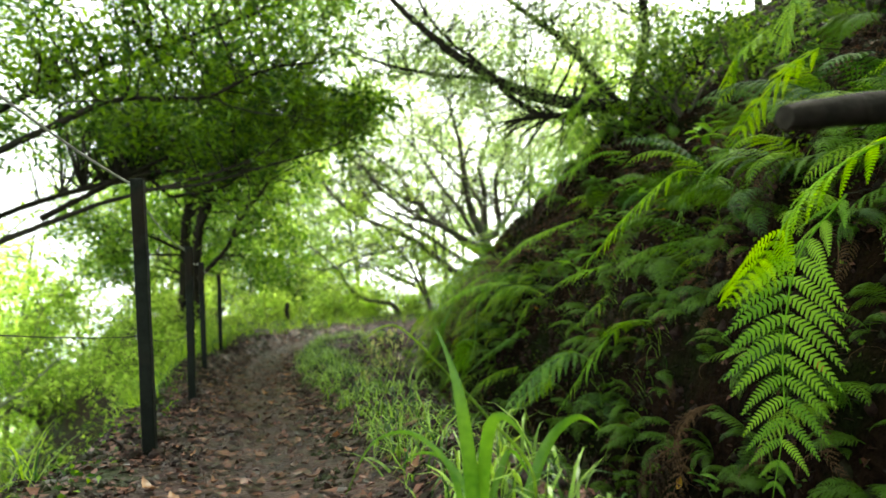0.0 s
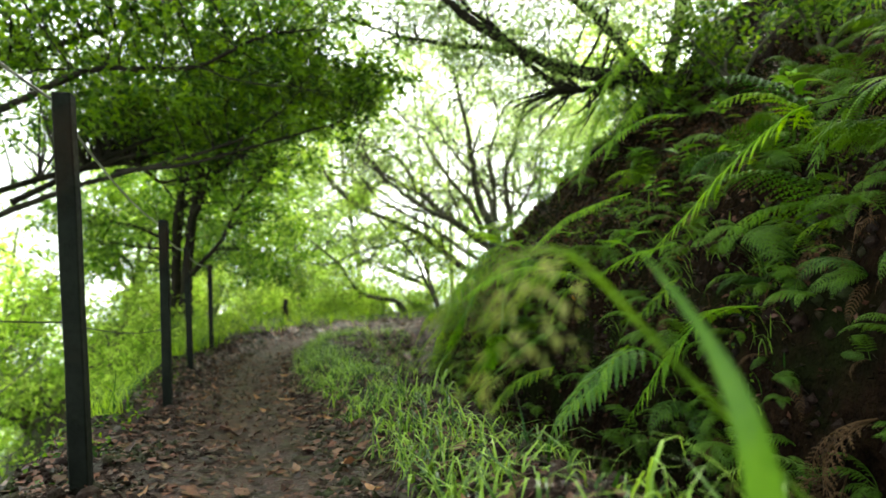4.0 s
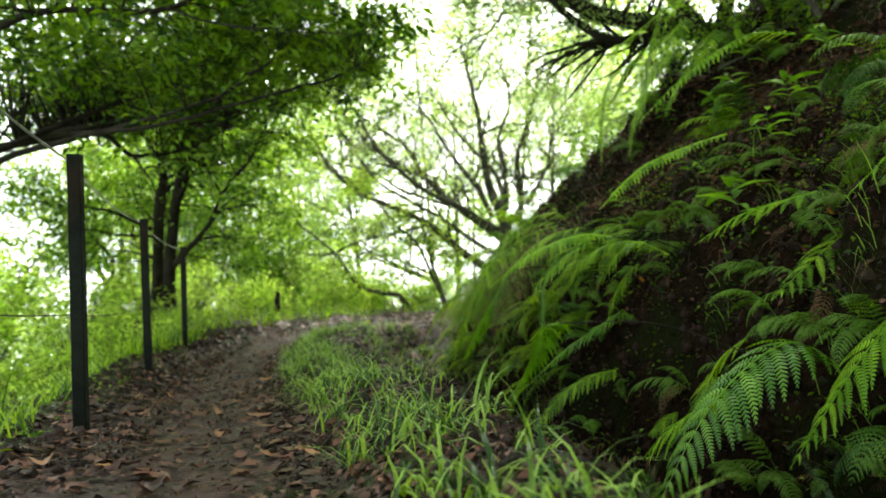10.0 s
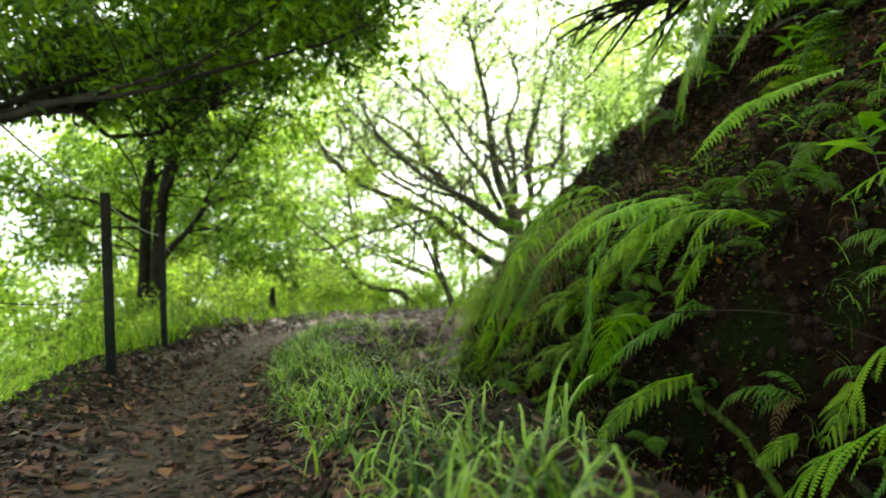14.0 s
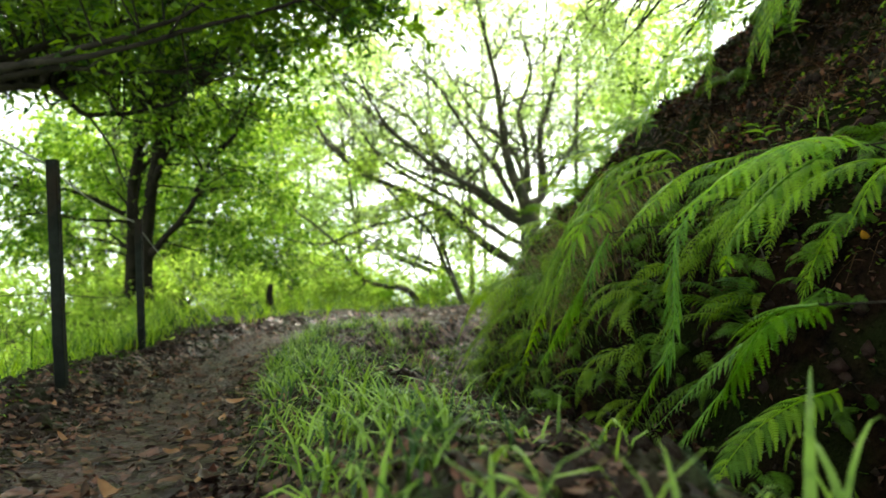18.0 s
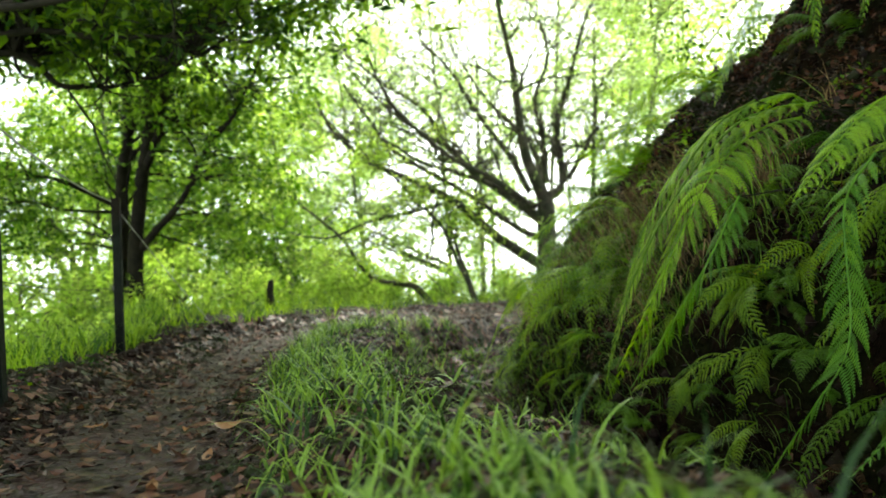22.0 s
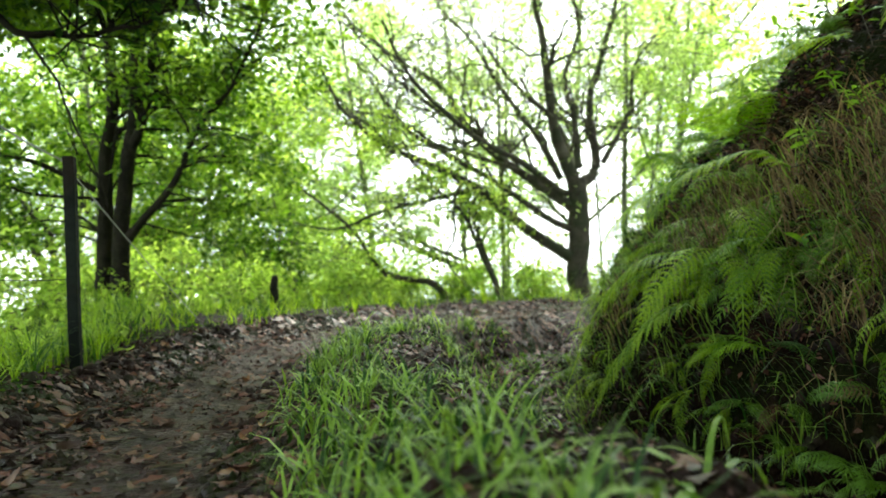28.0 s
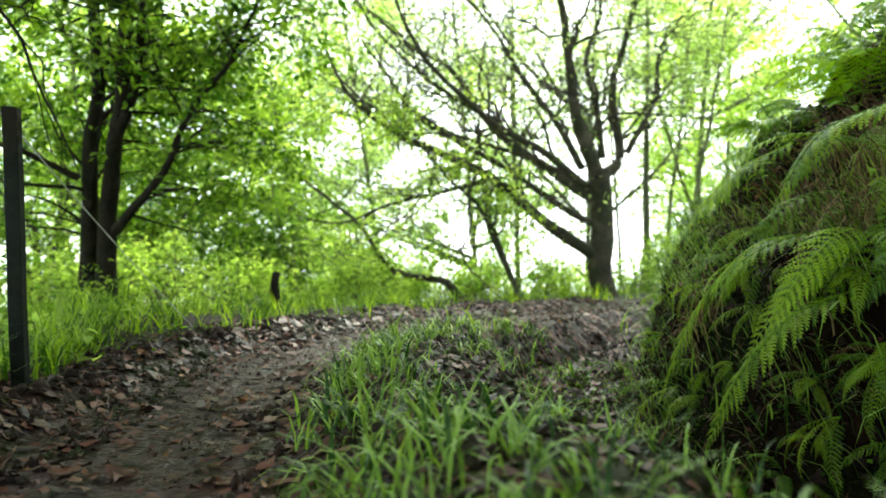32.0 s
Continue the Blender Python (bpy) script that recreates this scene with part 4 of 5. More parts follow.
def fern(x, y, size, count, kinds, rng, dead=0, fan=1.1, label="", lift=0.0, toward=None, vary=(0.5, 1.2)):
    z = z_at(x, y) + lift
    away = slope_away(x, y) if toward is None else toward
    ob = tagged(new("fern"), label or "green fern with arching toothed fronds on the bank", "fern", "ferns on the bank")
    ob.location = (x, y, z)
    for k in range(count):
        az = away + (rng.uniform(-fan, fan) if count > 1 else 0)
        s = size * rng.uniform(*vary)
        m = pose(0, 0, 0, rng.normal(0, 20), rng.normal(0, 13), math.degrees(az)) @ Matrix.Diagonal((s, s, s, 1))
        child("frond", kinds[int(rng.integers(len(kinds)))], ob, m)
    for k in range(dead):
        az = away + rng.uniform(-0.6, 0.6)
        s = size * rng.uniform(0.6, 0.9)
        child("dead_frond", DEAD[k % 2], ob, pose(0, 0, -0.02, rng.normal(0, 20), 25, math.degrees(az)) @ Matrix.Diagonal((s, s, s, 1)), "withered brown hanging frond")


def clear_of_eyes(x, y, z, reach):
    return np.min(np.linalg.norm(EYES - [x, y, z], axis=1)) > reach


rng = np.random.default_rng(9)
placed = []
tries = 0
# large ferns whose long fronds arch out and hang down the face; each is given by its line from stalk to tip
FRONDS = [
    ("vivid", 0.2, 1.2, [(1.47, 2.0, 0.88), (1.42, 2.1, 0.84), (1.29, 2.2, 0.73), (1.2, 2.3, 0.54), (1.19, 2.74, 0.25)]),
    ("vivid", 0.25, 0.45, [(1.6, 2.5, 0.72), (1.41, 2.5, 0.49), (1.26, 2.36, 0.18), (1.18, 2.22, -0.08), (1.04, 2.05, -0.32)]),
    ("dull", 0.16, 1.3, [(2.0, 3.1, 0.99), (1.72, 3.2, 0.94), (1.5, 3.3, 0.98), (1.37, 3.45, 0.85), (1.29, 3.5, 0.61)]),
    ("vivid", 0.13, 1.0, [(1.45, 3.75, 0.98), (1.36, 3.82, 0.93), (1.18, 3.9, 0.76), (0.98, 3.98, 0.52), (0.75, 4.04, 0.27)]),
    ("green", 0.13, 0.9, [(1.75, 2.9, 1.42), (1.67, 3.0, 1.36), (1.57, 3.1, 1.23), (1.49, 3.3, 1.01)]),
    ("green", 0.12, 0.9, [(1.61, 2.7, 1.66), (1.51, 2.7, 1.54), (1.48, 2.7, 1.33)]),
    ("green", 0.12, 0.9, [(1.78, 3.4, 1.68), (1.62, 3.4, 1.54), (1.54, 3.5, 1.29)]),
    ("vivid", 0.155, 0.9, [(1.27, 3.9, 0.07), (1.22, 4.15, 0.04), (1.17, 4.3, -0.03), (1.01, 4.35, -0.22), (0.75, 4.37, -0.62)]),
    ("glossy", 0.2, 1.3, [(1.12, 4.75, -0.35), (0.93, 4.66, -0.24), (0.71, 4.6, -0.33), (0.5, 4.5, -0.5), (0.31, 4.42, -0.77)]),
    ("green", 0.13, 1.0, [(1.55, 5.03, 0.27), (1.46, 5.03, 0.23), (1.25, 4.98, 0.1), (1.0, 4.94, -0.1)]),
    ("vivid", 0.12, 0.8, [(1.4, 5.27, 0.38), (1.28, 5.27, 0.35), (1.05, 5.3, 0.28), (0.84, 5.35, 0.14)]),
    ("vivid", 0.11, 0.8, [(1.31, 6.0, 0.79), (1.07, 5.95, 0.72), (0.74, 5.8, 0.58), (0.44, 5.6, 0.34)]),
    ("vivid", 0.12, 0.8, [(1.87, 6.24, 1.45), (1.51, 6.15, 1.42), (1.07, 6.0, 1.14), (0.73, 5.9, 0.83)]),
    ("green", 0.13, 0.9, [(0.72, 6.35, -0.66), (0.5, 6.3, -0.71), (0.29, 6.25, -0.84), (0.07, 6.2, -1.12)]),
    ("glossy", 0.11, 0.9, [(1.03, 6.6, -0.16), (0.75, 6.6, -0.36), (0.43, 6.6, -0.57), (0.11, 6.6, -0.86)]),
    ("glossy", 0.14, 0.8, [(0.48, 7.0, 0.08), (0.37, 7.0, -0.1), (0.31, 6.9, -0.53), (0.21, 6.95, -0.77), (0.05, 7.1, -1.16)]),
    ("green", 0.16, 1.1, [(0.66, 7.65, 0.37), (0.56, 7.68, 0.44), (0.32, 7.71, 0.36), (0.14, 7.74, 0.2), (-0.04, 7.76, -0.09), (-0.15, 7.9, -0.55)]),
    ("green", 0.15, 1.1, [(0.58, 7.6, 0.32), (0.35, 7.46, 0.26), (0.15, 7.35, 0.14), (-0.06, 7.13, -0.03), (-0.25, 7.2, -0.47), (-0.35, 7.4, -0.83)]),
    ("glossy", 0.13, 1.0, [(0.11, 7.2, -0.04), (-0.02, 7.2, -0.29), (-0.15, 7.3, -0.57), (-0.26, 7.4, -0.79)]),
    ("vivid", 0.13, 1.0, [(0.62, 6.05, 0.2), (0.4, 5.92, 0.21), (0.1, 5.78, 0.11), (-0.15, 5.72, -0.07)]),
    ("green", 0.13, 1.1, [(0.44, 5.9, 0.17), (0.29, 5.9, 0.08), (0.14, 5.9, -0.08), (0.13, 5.95, -0.2)]),
    ("glossy", 0.14, 1.0, [(0.21, 5.6, -0.26), (0.19, 5.8, -0.31), (0.12, 5.9, -0.51), (0.04, 5.95, -0.64), (-0.07, 6.0, -0.81)]),
    ("dull", 0.12, 1.0, [(1.33, 5.97, -0.42), (1.12, 5.97, -0.44), (0.98, 5.95, -0.56), (0.8, 5.9, -0.74)]),
    ("pale", 0.14, 1.0, [(0.36, 9.3, 0.03), (0.23, 9.35, 0.12), (0.06, 9.4, 0.1), (-0.19, 9.4, -0.02), (-0.39, 9.4, -0.34)]),
    ("green", 0.12, 1.1, [(0.86, 6.15, 0.16), (0.67, 6.15, 0.16), (0.48, 6.15, 0.07), (0.35, 6.2, -0.14)]),
    ("green", 0.12, 1.1, [(0.8, 6.4, 0.26), (0.63, 6.4, 0.25), (0.45, 6.4, 0.11), (0.31, 6.4, -0.06)]),
    ("green", 0.12, 1.1, [(0.95, 6.0, 0.08), (0.77, 6.0, 0.16), (0.64, 6.0, 0.09), (0.54, 6.0, -0.09)]),
    ("green", 0.11, 1.0, [(0.61, 6.8, 0.28), (0.37, 6.8, 0.22), (0.15, 6.7, 0.06), (-0.03, 6.6, -0.1)]),
    ("pale", 0.12, 1.0, [(0.38, 7.6, 0.4), (0.16, 7.5, 0.27), (-0.05, 7.5, -0.03), (-0.21, 7.6, -0.47), (-0.29, 7.7, -0.89)]),
    ("pale", 0.12, 1.0, [(0.53, 7.4, 0.34), (0.3, 7.4, 0.3), (0.06, 7.4, 0.08), (-0.12, 7.4, -0.34), (-0.18, 7.5, -0.78)]),
    ("pale", 0.12, 1.0, [(0.42, 8.0, 0.58), (0.2, 8.0, 0.63), (0.02, 8.0, 0.51), (-0.09, 8.0, 0.29)]),
    ("pale", 0.12, 1.0, [(0.5, 7.5, 0.36), (0.2, 7.4, 0.26), (-0.05, 7.4, -0.02), (-0.25, 7.4, -0.4), (-0.36, 7.4, -0.78)]),
    ("green", 0.2, 0.6, [(1.86, 8.6, 2.46), (1.76, 8.6, 2.12), (1.61, 8.5, 1.6), (1.45, 8.5, 0.98)]),
    ("green", 0.2, 0.6, [(1.92, 8.4, 2.23), (1.53, 8.4, 1.95), (1.36, 8.4, 1.67), (1.28, 8.4, 1.34)]),
    ("green", 0.2, 0.6, [(1.62, 8.8, 1.64), (1.21, 8.8, 1.55), (0.9, 8.8, 1.25)]),
    ("green", 0.2, 0.6, [(1.35, 9.0, 1.58), (1.12, 9.0, 1.36), (0.93, 9.0, 1.0), (0.82, 9.0, 0.67)]),
    ("pale", 0.14, 0.8, [(0.74, 9.4, 0.72), (0.45, 9.4, 0.67), (0.2, 9.4, 0.53), (0.07, 9.4, 0.33)]),
    ("pale", 0.14, 0.8, [(0.93, 10.0, 0.85), (0.68, 10.0, 0.78), (0.44, 10.0, 0.7), (0.24, 10.0, 0.47)]),
    ("green", 0.2, 0.6, [(1.63, 8.5, 1.98), (1.34, 8.5, 1.82), (1.21, 8.5, 1.42), (1.2, 8.5, 0.89)]),
    ("pale", 0.13, 1.0, [(-0.02, 9.7, -0.38), (-0.29, 9.7, -0.43), (-0.51, 9.8, -0.71), (-0.69, 9.8, -1.13)]),
    ("pale", 0.13, 1.0, [(-0.04, 9.4, -0.6), (-0.29, 9.4, -0.7), (-0.52, 9.4, -0.94), (-0.66, 9.4, -1.24)]),
    ("pale", 0.13, 1.0, [(0.18, 10.2, 0.09), (-0.1, 10.2, -0.04), (-0.31, 10.2, -0.24), (-0.49, 10.2, -0.51)]),
    ("green", 0.2, 0.7, [(1.76, 7.7, 2.09), (1.54, 7.6, 1.81), (1.37, 7.6, 1.5), (1.3, 7.6, 1.1)]),
    ("green", 0.18, 0.7, [(1.93, 7.5, 1.92), (1.71, 7.4, 1.65), (1.55, 7.4, 1.42), (1.43, 7.4, 1.16)]),
    ("green", 0.2, 0.7, [(1.78, 8.2, 2.37), (1.5, 8.2, 2.15), (1.22, 8.2, 1.93), (0.99, 8.2, 1.62)]),
    ("green", 0.2, 0.7, [(1.82, 8.0, 2.01), (1.54, 8.0, 1.63), (1.38, 8.0, 1.28), (1.33, 8.0, 0.93)]),
    ("green", 0.16, 0.8, [(2.1, 7.4, 2.5), (1.76, 7.3, 2.32), (1.47, 7.2, 2.0), (1.32, 7.2, 1.66)]),
    ("green", 0.14, 0.9, [(1.06, 5.3, -0.32), (0.96, 5.35, -0.42), (0.89, 5.4, -0.59), (0.81, 5.4, -0.74)]),
    ("vivid", 0.16, 1.0, [(0.78, 4.9, -0.48), (0.68, 5.0, -0.59), (0.57, 5.05, -0.69), (0.49, 5.1, -0.81)]),
    ("green", 0.09, 0.8, [(0.83, 5.6, -0.75), (0.76, 5.6, -0.79), (0.67, 5.6, -0.87)]),
    ("green", 0.12, 1.0, [(0.95, 6.6, 0.01), (0.86, 6.6, -0.07), (0.78, 6.6, -0.22), (0.73, 6.6, -0.37)]),
    ("pale", 0.11, 0.8, [(-0.78, 7.4, -0.99), (-0.68, 7.45, -0.93), (-0.56, 7.5, -0.94), (-0.47, 7.5, -0.97)]),
    ("vivid", 0.11, 0.8, [(-0.81, 7.5, -1.01), (-0.72, 7.5, -0.98), (-0.58, 7.55, -0.99), (-0.44, 7.6, -0.99)]),
]
KINDS = {"vivid": (FERN_LIT, "yellow-green fern frond, light put into its colour, arching out from the bank"), "green": (FERN, "fresh green fern frond hanging down the bank"), "glossy": (FERN_GLOSSY, "wet deep green fern frond with comb-like hanging leaflets"),
         "dull": (FERN_DULL_SHADE, "dull bluish green fern frond with bank shade in its colour"), "pale": (FERN_PALE, "yellowish fern frond drooping from the bank against the light")}
for k, (kind, wide, drop, line) in enumerate(FRONDS):
    p = np.array(line[0], float)
    back = p - np.array(line[1])
    back[2] = 0
    back = back / (np.linalg.norm(back) + 1e-6) * 0.6 + np.array([0.8, 0.1, 0])
    back /= np.linalg.norm(back)
    best = (99, p)
    for fall in (0.15, 0.5, 1.0):  # the shortest stalk into the bank
        q, stalk, way_ = p.copy(), 0, (back - np.array([0, 0, fall])) / math.hypot(1, fall)
        while q[2] > z_at(q[0], q[1]) - 0.02 and stalk < 30:
            stalk += 1
            q = p + way_ * 0.05 * stalk
        best = min(best, (stalk + 4 * fall, q), key=lambda c: c[0])
    stalk, root = int(best[0]), best[1]
    line = np.array([np.array(c) for c in line])
    spans = np.linalg.norm(np.diff(line, axis=0), axis=1)
    show = float(spans[-(len(FRONDS[k][3]) - 1):].sum())
    mat, label = KINDS[kind]
    ob = tagged(new("fern"), label, "fern", "large fern fronds on the bank")
    ob.location = root
    pieces = []
    stem = child("frond", frond_mesh("frond", mat, 700 + k, int(np.clip(show * ((13 if wide > 0.22 else 19) if line[-1][1] < 5.5 else 32), 12, 34)), 14 if line[-1][1] < 8 else 9, 0, drop * 0.85, wide * (1.25 if line[-1][1] > 5.5 else 1.6 if wide < 0.17 else 1.25), 0, line - root, 0.03, pieces), ob)
    if stalk:
        V, Q = tubes([(spline([(0, 0, 0), (p - root) * 0.5 + [0, 0, 0.03 + 0.003 * stalk], p - root], 6), np.linspace(0.0036, 0.0026, 13))], 5)
        child("stalk", mesh_np("stalk", V, Q, BARK_DARK, True), ob, label="thin dark brown stalk")
    for me in pieces:
        child("leaflet", me, stem)
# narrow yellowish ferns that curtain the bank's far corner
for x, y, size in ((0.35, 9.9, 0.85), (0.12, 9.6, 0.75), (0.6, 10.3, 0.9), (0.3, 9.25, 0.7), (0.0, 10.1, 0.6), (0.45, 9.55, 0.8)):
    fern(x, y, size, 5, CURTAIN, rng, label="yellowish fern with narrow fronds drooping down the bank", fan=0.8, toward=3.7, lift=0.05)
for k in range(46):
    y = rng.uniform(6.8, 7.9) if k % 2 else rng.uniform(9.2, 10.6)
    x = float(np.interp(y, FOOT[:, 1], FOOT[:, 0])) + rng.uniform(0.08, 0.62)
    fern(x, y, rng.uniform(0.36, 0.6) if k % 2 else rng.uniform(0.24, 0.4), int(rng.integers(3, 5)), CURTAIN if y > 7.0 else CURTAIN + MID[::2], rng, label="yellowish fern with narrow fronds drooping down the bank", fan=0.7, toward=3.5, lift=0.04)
low = []
while len(placed) < 420 and tries < 16000:
    tries += 1
    s = rng.integers(len(FOOT) - 1)
    f0, f1 = FOOT[s], FOOT[s + 1]
    if not 0.3 < f0[1] < 12.9 or f0[0] > 2.2:
        continue
    d = (f1 - f0) / np.linalg.norm(f1 - f0)
    u = rng.uniform(0.1, 1.1) if tries % 2 else rng.uniform(0.8, 3.3)
    p = f0 + (f1 - f0) * rng.uniform() + np.array([d[1], -d[0]]) * u
    if any((p[0] - a) ** 2 + (p[1] - b) ** 2 < (0.2 if u < 1.6 else 0.27) ** 2 for a, b in placed):
        continue
    size = rng.uniform(0.5, 0.9) if u > 0.45 else rng.uniform(0.35, 0.55)
    z = z_at(*p)
    if not clear_of_eyes(p[0], p[1], z, size + 0.42):
        continue
    placed.append(tuple(p))
    if u > (0.8 if p[1] < 4.6 else 1.25) and rng.uniform() < 0.55:
        continue
    dist = np.min(np.linalg.norm(EYES - [p[0], p[1], z], axis=1))
    bare = float(wave(np.array([p[0] * 1.4 + 3]), np.array([p[1] * 1.1]), 27)[0])
    if p[1] > 4.6 and u < 2.0 and bare < ((0.0 if u < 1.0 else -0.2) if p[1] < 8.2 else -0.3):
        if rng.uniform() < 0.75:
            away = slope_away(*p)
            for _ in range(int(rng.integers(3, 6))):
                s = rng.uniform(0.2, 0.42)
                low.append(((DEAD[0] if rng.uniform() < 0.15 else MID[1 + 2 * int(rng.integers(2))]), pose(p[0], p[1], z, rng.normal(0, 20), rng.normal(0, 13), math.degrees(away + rng.uniform(-1.2, 1.2))) @ Matrix.Diagonal((s, s, s, 1))))
        continue
    if p[1] > 8.4 and 0.45 < u < 1.2 and rng.uniform() < 0.6 or 5.4 < p[1] < 10.5 and 0.75 < u < 2.2 and rng.uniform() < 0.92:
        continue
    if 7.9 < p[1] < 9.3 and u < 1.2 and rng.uniform() < 0.75:
        continue
    if p[1] > 7.2 and u < 1.1 and rng.uniform() < (0.85 if p[1] > 8.4 and u < 0.6 else 0.55):
        fern(p[0], p[1], size * (0.8 if p[1] < 8.4 else 0.5), int(rng.integers(4, 7)), CURTAIN, rng, dead=int(rng.uniform() < 0.4), label="yellowish fern with narrow fronds drooping down the bank", fan=0.9)
        continue
    # Ferns picked here get the darker copy, with shade in its colour.
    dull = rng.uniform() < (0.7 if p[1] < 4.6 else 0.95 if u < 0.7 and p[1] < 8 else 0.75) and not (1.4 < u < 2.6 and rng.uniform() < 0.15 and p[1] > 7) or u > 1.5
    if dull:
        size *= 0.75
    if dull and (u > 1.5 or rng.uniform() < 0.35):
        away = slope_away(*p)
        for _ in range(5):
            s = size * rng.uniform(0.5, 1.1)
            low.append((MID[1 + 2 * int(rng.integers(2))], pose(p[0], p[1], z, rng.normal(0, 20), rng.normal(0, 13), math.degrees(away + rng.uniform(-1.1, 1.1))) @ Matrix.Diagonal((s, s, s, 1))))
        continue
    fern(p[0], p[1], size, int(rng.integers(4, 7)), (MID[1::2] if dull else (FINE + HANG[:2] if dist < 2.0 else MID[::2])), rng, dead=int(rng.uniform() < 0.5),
         label="dull green fern clump, bank shade put into its dark colour" if dull else "")


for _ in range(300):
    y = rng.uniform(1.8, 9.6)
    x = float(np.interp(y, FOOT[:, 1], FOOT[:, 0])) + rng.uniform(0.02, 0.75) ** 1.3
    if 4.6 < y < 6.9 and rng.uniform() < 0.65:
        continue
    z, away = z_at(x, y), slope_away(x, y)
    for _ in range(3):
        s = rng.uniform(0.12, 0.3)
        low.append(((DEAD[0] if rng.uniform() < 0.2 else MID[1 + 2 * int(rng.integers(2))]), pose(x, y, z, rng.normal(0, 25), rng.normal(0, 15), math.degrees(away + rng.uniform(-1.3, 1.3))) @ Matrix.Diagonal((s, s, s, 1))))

# low undergrowth of small ferns, shade in the hollows put into its dark green
for mat, label, cat in ((FERN_DULL_SHADE, "low fern undergrowth in the bank's hollows, coloured dark for shade", "ferns"), (FERN_DEAD, "low brown dead fern scraps on the bank", "dead ferns")):
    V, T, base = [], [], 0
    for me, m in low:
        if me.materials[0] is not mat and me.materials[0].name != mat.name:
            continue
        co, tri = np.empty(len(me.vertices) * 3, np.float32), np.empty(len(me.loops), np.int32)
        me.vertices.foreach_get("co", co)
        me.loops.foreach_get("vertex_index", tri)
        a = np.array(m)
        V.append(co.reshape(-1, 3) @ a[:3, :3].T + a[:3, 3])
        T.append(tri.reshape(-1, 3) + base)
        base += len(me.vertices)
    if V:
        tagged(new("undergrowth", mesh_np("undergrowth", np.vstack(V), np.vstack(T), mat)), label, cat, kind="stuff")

# withered clumps: brown fronds hanging in a column
for x, y, size in ((1.3, 3.3, 0.75), (1.36, 3.22, 0.6), (1.75, 3.2, 0.6), (0.75, 10.2, 0.6), (0.9, 10.6, 0.7), (0.6, 8.9, 0.5)):
    ob = tagged(new("withered_fern"), "withered brown fern hanging limp on the bank", "fern", "withered ferns")
    ob.location = (x, y, z_at(x, y) + 0.1)
    for k in range(6):
        s = size * rng.uniform(0.75, 1.1)
        child("dead_frond", DEAD[k % 2], ob, pose(0, 0, 0, rng.normal(0, 25), 30 + rng.normal(0, 8), 185 + rng.normal(0, 28)) @ Matrix.Diagonal((s, s * 0.7, s, 1)))

# rotten stump in the grass past the bend
stump = tagged(new("tree_stump"), "short dark rotten stump standing in grass", "tree stump")
stump.location = (-3.75, 15.0, z_at(-3.75, 15.0))
V, Q = tubes([(np.array([(0, 0, -0.1), (0.01, 0, 0.12), (0.0, 0.01, 0.3), (0.03, 0, 0.46), (0.035, 0, 0.47)]), np.array([0.09, 0.065, 0.055, 0.05, 0.01]))], 9, 0.12, rng)
child("stem", mesh_np("stem", V, Q, BARK_DARK, True), stump)


# ---- broad-leaved sprigs on the bank ----
def lance_leaf(seed, mat):
    rng = np.random.default_rng(seed)
    n, V, F = 7, [], []
    for i in range(n):
        f = i / (n - 1)
        w = 0.17 * math.sin(math.pi * min(0.97, 0.03 + f * 0.94)) ** 0.8
        drop = -0.35 * f * f
        for e in (-1, 0, 1):
            V.append((f, e * w, drop + (0.07 * abs(e)) * math.sin(math.pi * f) + 0.02))
    for i in range(n - 1):
        for e in (0, 1):
            a = 3 * i + e
            F.append((a, a + 3, a + 4, a + 1))
    return mesh_of("leaf", V, F, mat)


SPRIG_LEAF = surface("soft_bright_leaf", (0.08, 0.2, 0.02), (0.22, 0.42, 0.05), 3.0, 0.4, 0.15, 30, glow=0.4, per="object")
LANCE = [lance_leaf(1, SPRIG_LEAF), lance_leaf(2, SPRIG_LEAF)]


def sprig(x, y, tall, count, long, rng):
    away = slope_away(x, y)
    ob = tagged(new("leafy_sprig"), "young plant with lance-shaped green leaves on the bank", "plant", "leafy sprigs on the bank")
    ob.location = (x, y, z_at(x, y) - 0.01)
    stem = spline([(0, 0, 0), (0.25 * tall * math.cos(away), 0.25 * tall * math.sin(away), 0.6 * tall), (0.5 * tall * math.cos(away), 0.5 * tall * math.sin(away), tall)], 4)
    V, Q = tubes([(stem, np.linspace(0.004, 0.0018, len(stem)))], 5)
    child("stem", mesh_np("stem", V, Q, BARK, True), ob)
    for k in range(count):
        f = 0.45 + 0.55 * k / (count - 1)
        p = stem[int(f * (len(stem) - 1))]
        s = long * rng.uniform(0.7, 1.15) * (1.15 - 0.4 * abs(f - 0.75))
        child("leaf", LANCE[k % 2], ob, pose(*p, rng.normal(0, 12), -18 + rng.normal(0, 14), k * 137.5 + rng.normal(0, 12)) @ Matrix.Diagonal((s, s, s, 1)))


